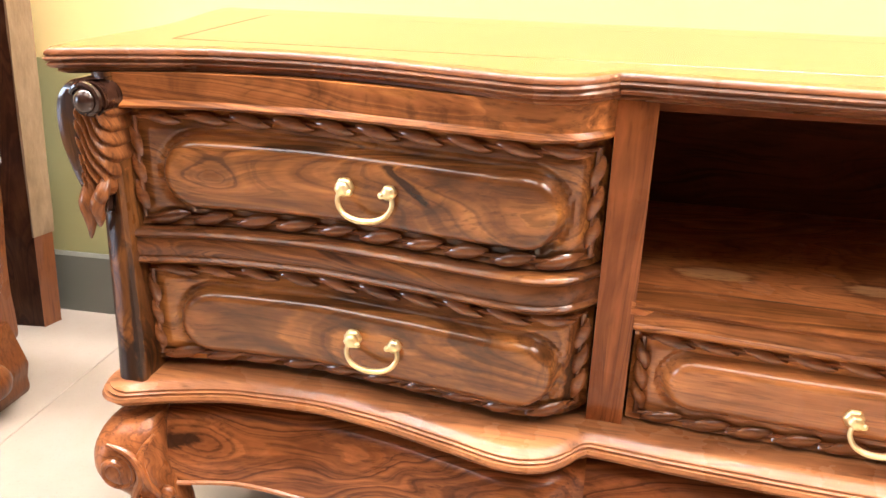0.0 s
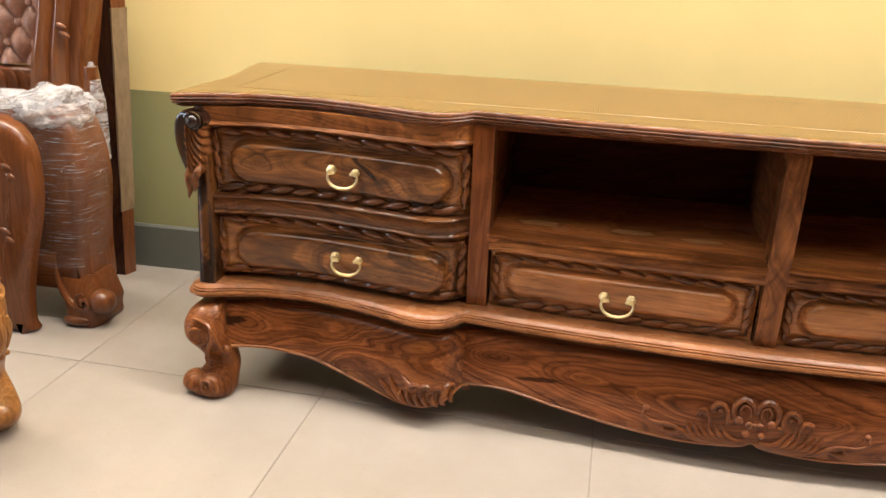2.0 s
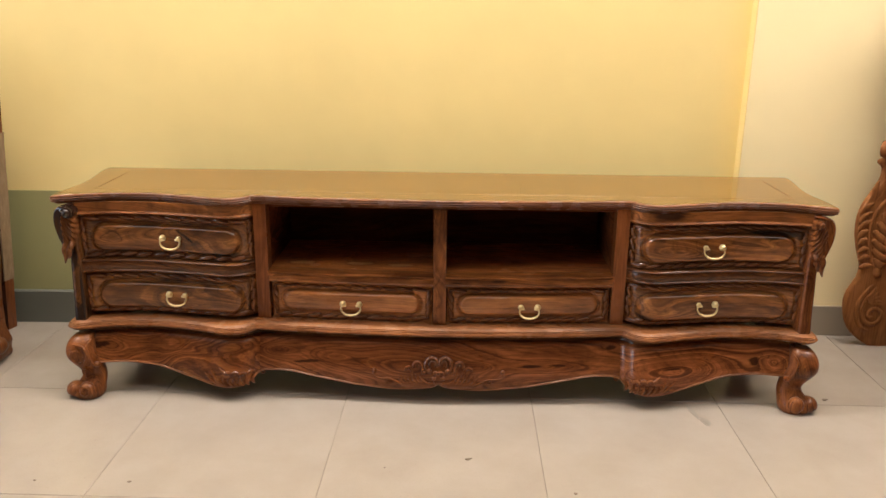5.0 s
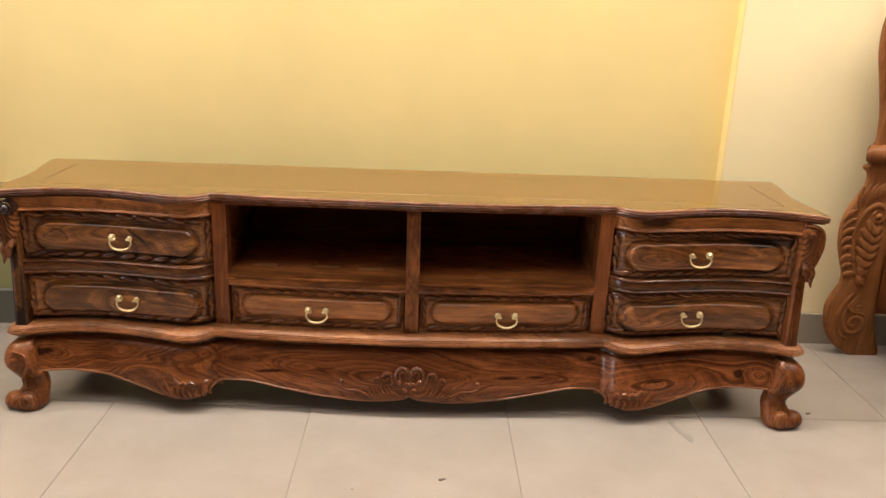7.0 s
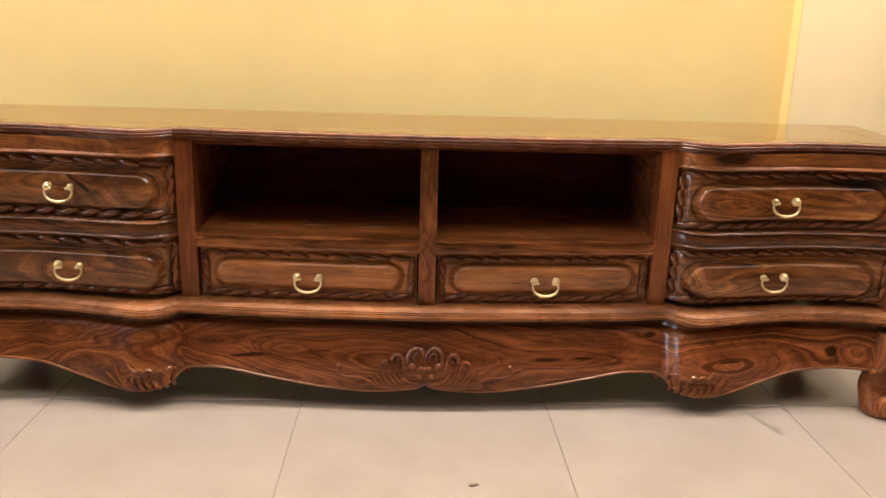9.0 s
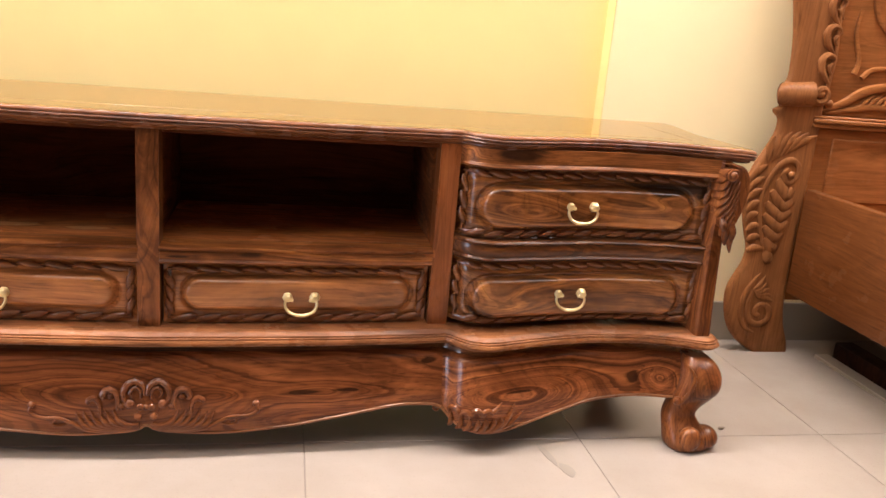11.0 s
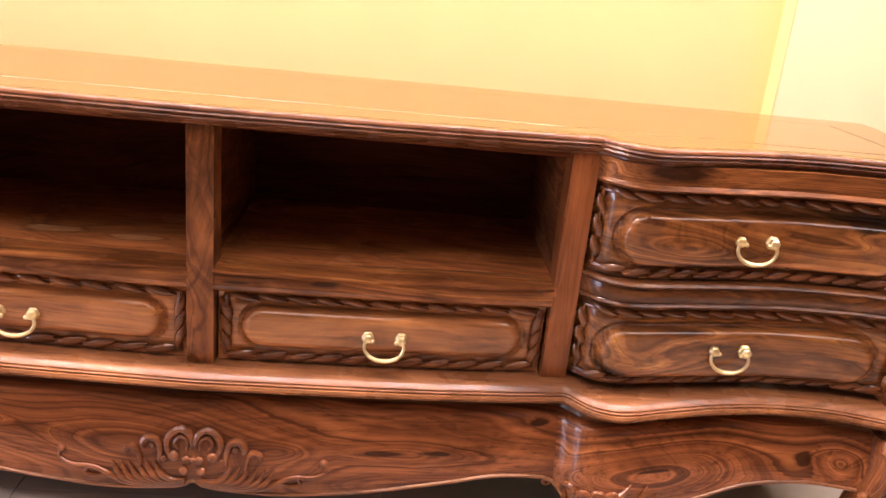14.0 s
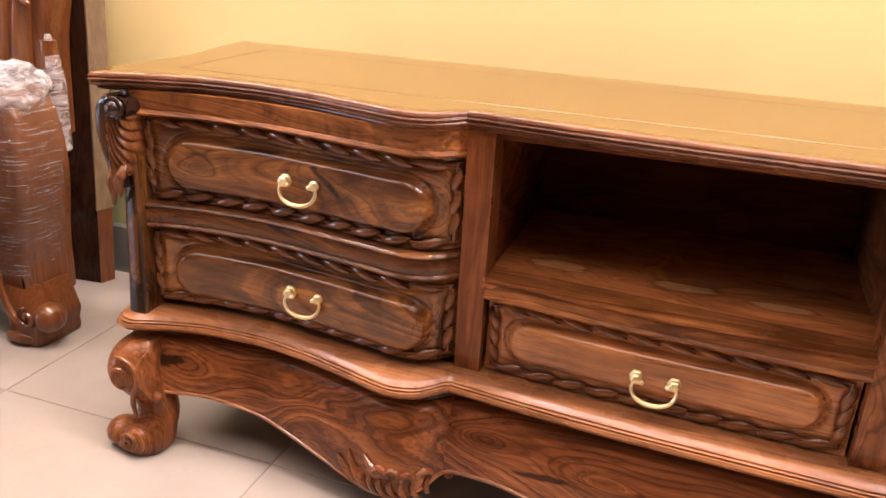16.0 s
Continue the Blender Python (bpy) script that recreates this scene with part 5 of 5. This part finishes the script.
lf_f = [-0.160, -0.164, -0.158, -0.162, -0.174, -0.182]
rt_f = [-0.062, -0.056, -0.058, -0.050, -0.062, -0.076]


def foot_front(u, z):
    a, b = float(np.interp(z, zs_f, lf_f)), float(np.interp(z, zs_f, rt_f))
    return (a + (b - a) * u, 0.205 - 0.050 * math.sqrt(max(0.0, 1 - (2 * u - 1) ** 6)) * (1 - 0.62 * min(1.0, max(0.0, (z - 0.05) / 0.085)) ** 1.5), z)


sheet(bm, foot_front, [0, 0.02, 0.06, 0.12, 0.2, 0.35, 0.5, 0.65, 0.8, 0.88, 0.94, 0.98, 1], list(np.linspace(0, 0.135, 18)), lambda u, z: (foot_front(u, z)[0], 0.27, z))
tube(bm, [(a, 0.152, b) for a, _, b in spiral(-0.088, 0.070, 0.026, 1.4, 1.5, n=26)], [0.003, 0.006, 0.006, 0.005], 8)
ball(bm, (-0.056, 0.185, 0.066), (0.034, 0.036, 0.033), u=16, v=10)
ball(bm, (-0.118, 0.162, 0.017), (0.040, 0.020, 0.017), u=14, v=8)
tube(bm, [(a, 0.157 + 0.020 * max(0.0, b - 0.06) / 0.1, b) for a, b in spline([(-0.172, 0.160), (-0.166, 0.125), (-0.146, 0.085), (-0.118, 0.058), (-0.090, 0.050)], 5)], [0.002, 0.006, 0.009, 0.009, 0.004], 8)
part("foot", bm, teak_z, chair, "carved scroll foot")
bm = bmesh.new()
box(bm, -0.85, -0.16, 0.18, 0.23, 0.085, 0.20, 0.01, 2)
part("front_rail", bm, teak_x, chair)
bm = bmesh.new()
box(bm, -0.86, -0.285, 0.20, 0.44, 0.20, 0.36, 0.03, 3)
part("seat", bm, leather, chair)
# back: tufted panel in a shaped frame
TX0, TX1, TZ0, TZ1 = -0.80, -0.298, 0.612, 1.06


def tuft(x, z):
    pu, pv = (x - TX0) / 0.082, (z - TZ0) / 0.108
    a, b = pu + pv, pu - pv
    ridge = abs(math.sin(math.pi * a)) * abs(math.sin(math.pi * b))
    return 0.028 * ridge ** 0.45


bm = bmesh.new()
sheet(bm, lambda x, z: (x, 0.450 - tuft(x, z), z), list(np.linspace(TX0, TX1, 112)), list(np.linspace(TZ0, TZ1, 92)), lambda x, z: (x, 0.475, z))
pad = part("tufted_back", bm, leather, chair, "button-tufted brown leather back")
bm = bmesh.new()
ball(bm, (0, -0.004, 0), (0.0120, 0.009, 0.0120), u=12, v=7)
for k in range(4):
    a = math.pi / 4 + k * math.pi / 2
    tube(bm, [(0.010 * math.cos(a), -0.002, 0.010 * math.sin(a)), (0.020 * math.cos(a + 0.25), -0.004, 0.020 * math.sin(a + 0.25))], [0.004, 0.0015], 6)
button_mesh = bpy.data.meshes.new("button")
bm.to_mesh(button_mesh)
bm.free()
button_mesh.materials.append(leather)
for i in range(1, 13):
    for j in range(1, 9):
        if (i + j) % 2 == 0 and TX0 + 0.041 * i < TX1 - 0.01 and TZ0 + 0.054 * j < TZ1 - 0.02:
            ob = new("button", button_mesh)
            ob.parent = pad
            ob.location = (TX0 + 0.041 * i, 0.446, TZ0 + 0.054 * j)
bm = bmesh.new()
frame_out = spline([(-0.350, 0.40), (-0.345, 0.59), (-0.325, 0.65), (-0.302, 0.714), (-0.286, 0.78), (-0.286, 0.86), (-0.308, 0.92), (-0.345, 0.98), (-0.42, 1.05), (-0.40, 1.11), (-0.27, 1.09), (-0.17, 1.02), (-0.136, 0.93), (-0.146, 0.83), (-0.174, 0.70), (-0.194, 0.60), (-0.205, 0.40)], 4)
board(bm, frame_out, 0.400, 0.475, 0.022, 5)
stile = part("back_frame", bm, teak_z, chair, "broad curved polished back frame")
bm = bmesh.new()
inner_edge = [(-0.338, 0.56), (-0.318, 0.65), (-0.296, 0.714), (-0.280, 0.78), (-0.280, 0.86), (-0.302, 0.92), (-0.338, 0.985), (-0.40, 1.05)]
outer_edge = [(-0.30, 1.075), (-0.215, 1.01), (-0.172, 0.93), (-0.180, 0.853), (-0.198, 0.77), (-0.214, 0.702), (-0.224, 0.63), (-0.230, 0.56)]
lines = [spline(inner_edge, 5), spline(outer_edge[::-1], 5)]


def roll_at(u, k, y):
    a, b = lines[0][k], lines[1][k]
    return (a[0] + (b[0] - a[0]) * u, y, a[1] + (b[1] - a[1]) * u)


def roll_y(u):
    fat = 0.046 * math.sqrt(max(0.0, 1 - ((u - 0.30) / 0.30) ** 2)) if u < 0.6 else 0.0
    return 0.404 - max(fat, 0.014 + 0.016 * math.sin(math.pi * min(1.0, max(0.0, (u - 0.45) / 0.55))) if 0.0 < u < 1.0 else 0.0)


sheet(bm, lambda u, k: roll_at(u, k, roll_y(u)), [0, 0.01, 0.03, 0.06, 0.1, 0.15, 0.2, 0.26, 0.32, 0.38, 0.44, 0.5, 0.55, 0.6, 0.66, 0.74, 0.82, 0.9, 0.95, 0.98, 1], list(range(len(lines[0]))), lambda u, k: roll_at(u, k, 0.415))
roll = part("rolled_moulding", bm, teak_gloss, stile, "glossy rolled moulding round the leather back")
for xc, zc in ((-0.186, 0.850), (-0.214, 0.715), (-0.245, 0.985)):
    for k in (-1, 1):
        bm = bmesh.new()
        ball(bm, (xc - 0.004 * k, 0.378, zc + 0.0105 * k), (0.016, 0.008, 0.0075), (0, 28, 0), u=12, v=8)
        part("carved_bead", bm, teak_gloss, roll)
bm = bmesh.new()
rings(bm, [[(x, y, z) for x, z in ((-0.268, 0.866), (-0.236, 0.876), (-0.240, 0.892), (-0.272, 0.882))] for y in (0.3695, 0.3705)])
part("blank_sticker", bm, sticker_mat, roll, "small blank white paper sticker", smooth=False)
bm = bmesh.new()
box(bm, -0.84, -0.335, 0.42, 0.475, 0.535, 0.605, 0.012, 3)
for i in range(14):
    x = -0.84 + 0.035 * i
    tube(bm, [(a, 0.418, b) for a, b in spline([(x, 0.598), (x + 0.014, 0.578), (x + 0.020, 0.546)], 4)], [0.003, 0.009, 0.003], 7)
part("lower_rail", bm, teak_x, chair, "carved lower back rail")
# stretch film round the arm
bm = bmesh.new()
film_loops = []
for z in np.linspace(0.150, 0.575, 44):
    hw = lerp([(0.15, 0.088), (0.25, 0.098), (0.40, 0.110), (0.50, 0.104), (0.54, 0.085), (0.58, 0.050)], z)
    xc = lerp([(0.15, -0.175), (0.30, -0.172), (0.42, -0.170), (0.58, -0.165)], z)
    yf = lerp([(0.15, 0.170), (0.40, 0.160), (0.50, 0.168), (0.58, 0.20)], z)
    loop = []
    for a in np.linspace(0, 2 * math.pi, 56, endpoint=False):
        cx, cy = (math.copysign(abs(math.cos(a)) ** 0.5, math.cos(a)), math.copysign(abs(math.sin(a)) ** 0.5, math.sin(a)))
        r = 1.0 + 0.014 * noise.noise(Vector((cx * 2.5, cy * 2.5, z * 60)))
        loop.append((xc + hw * cx * r, (yf + 0.315) / 2 + (0.315 - yf) / 2 * cy * r, z + 0.004 * noise.noise(Vector((cx * 4, cy * 4, z * 20)))))
    film_loops.append(loop)
rings(bm, film_loops, caps=False)
part("stretch_film", bm, film_tight, chair, "clear stretch film wound round the arm")
bm = bmesh.new()
bmesh.ops.create_icosphere(bm, subdivisions=5, radius=1.0, matrix=Matrix.Identity(4))
for v in bm.verts:
    p = v.co.copy()
    w = 0.20 * noise.noise(p * 1.9) + 0.10 * noise.noise(Vector((p.x * 7, p.y * 7, p.z * 2.5))) + 0.02 * noise.noise(p * 14)
    p *= 1.0 + w
    v.co = Vector((-0.160 + 0.098 * p.x, 0.245 + 0.075 * p.y, 0.540 + 0.062 * p.z))
part("bunched_film", bm, film_bunch, chair, "white bunched stretch film on the arm top")
bm = bmesh.new()
bmesh.ops.create_icosphere(bm, subdivisions=4, radius=1.0, matrix=Matrix.Identity(4))
for v in bm.verts:
    p = v.co.copy()
    p *= 1.0 + 0.14 * noise.noise(p * 2.4) + 0.06 * noise.noise(Vector((p.x * 9, p.y * 8, p.z * 3)))
    v.co = Vector((-0.29 + 0.13 * p.x, 0.255 + 0.07 * p.y, 0.535 + 0.045 * p.z))
part("bunched_film", bm, film_bunch, chair)
bm = bmesh.new()
peg = [(-0.112, 0.33, 0.40), (-0.110, 0.33, 0.54), (-0.112, 0.33, 0.58), (-0.112, 0.33, 0.636)]
tube(bm, peg, [0.020, 0.022, 0.021, 0.017], 14)
peg_ob = part("arm_post", bm, teak_z, chair)
bm = bmesh.new()
tube(bm, [(x + 0.001, y, z) for x, y, z in spline(peg, 5)] + [(-0.111, 0.33, 0.648)], [0.0235, 0.0245, 0.0225, 0.0190, 0.006], 14)
part("wrapping", bm, film_bunch, peg_ob, "film wrapped round the post")

# ---------------------------------------------------------------- second armchair, unwrapped
chair2 = thing("armchair", -0.5, 0.1, 0, "polished brown wooden armchair with rounded carved arm front", "armchair")
bm = bmesh.new()
arm2 = spline([(-0.42, 0.05), (-0.40, 0.20), (-0.385, 0.35), (-0.36, 0.47), (-0.30, 0.538), (-0.245, 0.548), (-0.195, 0.543), (-0.152, 0.520), (-0.130, 0.472), (-0.126, 0.415), (-0.131, 0.355), (-0.150, 0.277), (-0.175, 0.197), (-0.198, 0.100), (-0.205, 0.03), (-0.21, 0.0), (-0.40, 0.0)], 4)
board(bm, arm2[::-1], 0.08, 0.125, 0.028, 5)
arm_part = part("arm_front", bm, teak_z, chair2, "rounded polished arm front with incised line")
bm = bmesh.new()
tube(bm, [(a, 0.081, b) for a, b in spline([(-0.30, 0.505), (-0.24, 0.508), (-0.200, 0.480), (-0.186, 0.42), (-0.192, 0.36), (-0.212, 0.28), (-0.235, 0.20), (-0.245, 0.10)], 6)], 0.0028, 7)
part("incised_line", bm, teak_z, arm_part)
for zc, xc in ((0.425, -0.184), (0.265, -0.214)):
    for k in (-1, 1):
        bm = bmesh.new()
        ball(bm, (xc - 0.003 * k, 0.082, zc + 0.0105 * k), (0.015, 0.007, 0.0075), (0, 28, 0), u=12, v=8)
        part("carved_bead", bm, teak_z, arm_part)
bm = bmesh.new()
tube(bm, spline([(-0.27, 0.12, 0.485), (-0.28, 0.18, 0.49), (-0.30, 0.28, 0.49), (-0.33, 0.33, 0.47)], 5), [0.06, 0.055, 0.05, 0.04], 14, 0.8)
part("armrest", bm, teak_x, chair2)
bm = bmesh.new()
box(bm, -1.05, -0.39, 0.10, 0.16, 0.10, 0.28, 0.01, 2)
part("front_rail", bm, teak_x, chair2)
bm = bmesh.new()
box(bm, -1.05, -0.40, 0.09, 0.30, 0.28, 0.40, 0.03, 3)
part("seat", bm, leather, chair2)

# ---------------------------------------------------------------- carved table leg of a low table
table = thing("coffee_table", -0.35, -0.25, 0, "honey-coloured wooden coffee table with carved cabriole leg", "table")


def table_leg(x0, y0, sx, sy):
    bm = bmesh.new()
    keys = [(0.375, 0.035, 0.062, 0.055), (0.345, 0.048, 0.066, 0.058), (0.300, 0.060, 0.068, 0.060), (0.255, 0.060, 0.064, 0.056), (0.200, 0.046, 0.056, 0.050), (0.150, 0.020, 0.048, 0.044), (0.118, 0.010, 0.046, 0.042), (0.095, 0.030, 0.058, 0.048), (0.070, 0.046, 0.066, 0.052), (0.040, 0.040, 0.064, 0.052), (0.012, 0.020, 0.056, 0.048), (0.0, 0.014, 0.052, 0.046)]
    keys = [(0.405, 0.010, 0.030, 0.030), (0.398, 0.020, 0.050, 0.046)] + keys
    loops = [[(x0 + sx * (o + rx * math.cos(a)), y0 + sy * o * 1.05 + ry * math.sin(a), 0.93 * max(0.0, z)) for a in np.linspace(0, 2 * math.pi, 22, endpoint=False)] for z, o, rx, ry in spline(keys, 3)]
    rings(bm, loops)
    lg = part("leg", bm, pale_wood, table, "carved honey-coloured cabriole leg")
    bm = bmesh.new()
    def on_leg(ang, z):
        row = [float(np.interp(z, [q[0] * 0.93 for q in keys[::-1]], [q[n] for q in keys[::-1]])) for n in (1, 2, 3)]
        return (x0 + sx * (row[0] + (row[1] + 0.001) * math.cos(ang)), y0 + sy * row[0] * 1.05 + (row[2] + 0.001) * math.sin(ang) * (1 if sy < 0 else -1), z)
    for ang0, z0c, r in ((-0.5, 0.315, 0.024), (-1.0, 0.290, 0.020), (-0.15, 0.285, 0.018), (-1.5, 0.318, 0.022), (-0.75, 0.345, 0.018), (0.25, 0.320, 0.020)):
        tube(bm, [on_leg(ang0 + (p[0]) / 0.06, z0c + p[2]) for p in spiral(0.0, 0.0, r, 1.35, ang0 * 3, n=24)], [0.003, 0.0055, 0.0055, 0.0035], 7)
    for ang0 in (-1.7, -1.3, -0.9, -0.5, -0.1, 0.3):
        tube(bm, [on_leg(ang0 + d, z) for d, z in spline([(0.0, 0.272), (0.10, 0.250), (0.12, 0.225), (0.05, 0.195)], 5)], [0.004, 0.008, 0.007, 0.002], 8)
        ball(bm, on_leg(ang0 + 0.1, 0.180), (0.006, 0.006, 0.006), u=8, v=6)
    part("scroll_carving", bm, pale_wood, lg)


table_leg(-0.029, -0.262, 1, -1)
table_leg(-0.75, -0.240, -1, -1)
bm = bmesh.new()
box(bm, -0.80, -0.09, -0.86, -0.23, 0.345, 0.372, 0.01, 2)
part("tabletop", bm, pale_wood, table)

# ---------------------------------------------------------------- dirt on the floor
for x, y, r, n in ((1.591, -0.383, 0.005, 3), (0.693, -0.533, 0.004, 1), (1.364, -0.434, 0.0022, 1), (0.439, -0.536, 0.003, 1), (1.876, -0.539, 0.004, 1), (2.761, 0.033, 0.006, 2)):
    bm = bmesh.new()
    for k in range(n):
        bmesh.ops.create_icosphere(bm, subdivisions=2, radius=r * (1 - 0.25 * k), matrix=Matrix.Translation((x + 0.006 * k, y + 0.002 * k, r * 0.4)) @ Matrix.Diagonal((1.3, 1, 0.5, 1)))
    for v in bm.verts:
        v.co += Vector((noise.noise(v.co * 300), noise.noise(v.co * 310), 0)) * r * 0.4
        v.co.z = max(0.0005, v.co.z)
    tagged(part("dirt_crumb", bm, dirt_mat), "small brown crumb of dirt on the floor tiles", "dirt", "crumbs on the floor")
bm = bmesh.new()
for x, y, a, ln, w in ((2.306, -0.068, 100, 0.045, 0.008), (2.330, -0.130, 100, 0.026, 0.013)):
    m = pose(x, y, 0.0006, 0, 0, a)
    ring_pts = [m @ Vector((ln * math.cos(k) * (1 + 0.15 * math.sin(3 * k)), w * math.sin(k), 0)) for k in np.linspace(0, 2 * math.pi, 20, endpoint=False)]
    rings(bm, [[(p.x, p.y, 0.0) for p in ring_pts], [(p.x, p.y, 0.0005) for p in ring_pts]])
tagged(part("floor_scuff", bm, smudge_mat), "two faint grey scuff marks on the floor", "scuff", kind="stuff")

# ---------------------------------------------------------------- floor tiles
bm = bmesh.new()
box(bm, XL - 0.2, XR + 0.2, YN - 0.2, 0.9, -0.12, -0.0018, 0)
floor = tagged(part("floor", bm, grout_mat, smooth=False), "polished beige ceramic tile floor with thin dark joints", "floor", kind="structure")
TILE = 0.6
bm = bmesh.new()
g = TILE / 2 - 0.0009
box(bm, -g, g, -g, g, -0.010, 0.0, 0.0009)
tile_mesh = bpy.data.meshes.new("tile")
bm.to_mesh(tile_mesh)
bm.free()
tile_mesh.materials.append(tile_mat)
for i in range(-8, 11):
    for j in range(-8, 1):
        ob = new("tile", tile_mesh)
        ob.location = (TILE * (i + 0.5), TILE * (j + 0.5), 0)
        ob.parent = floor
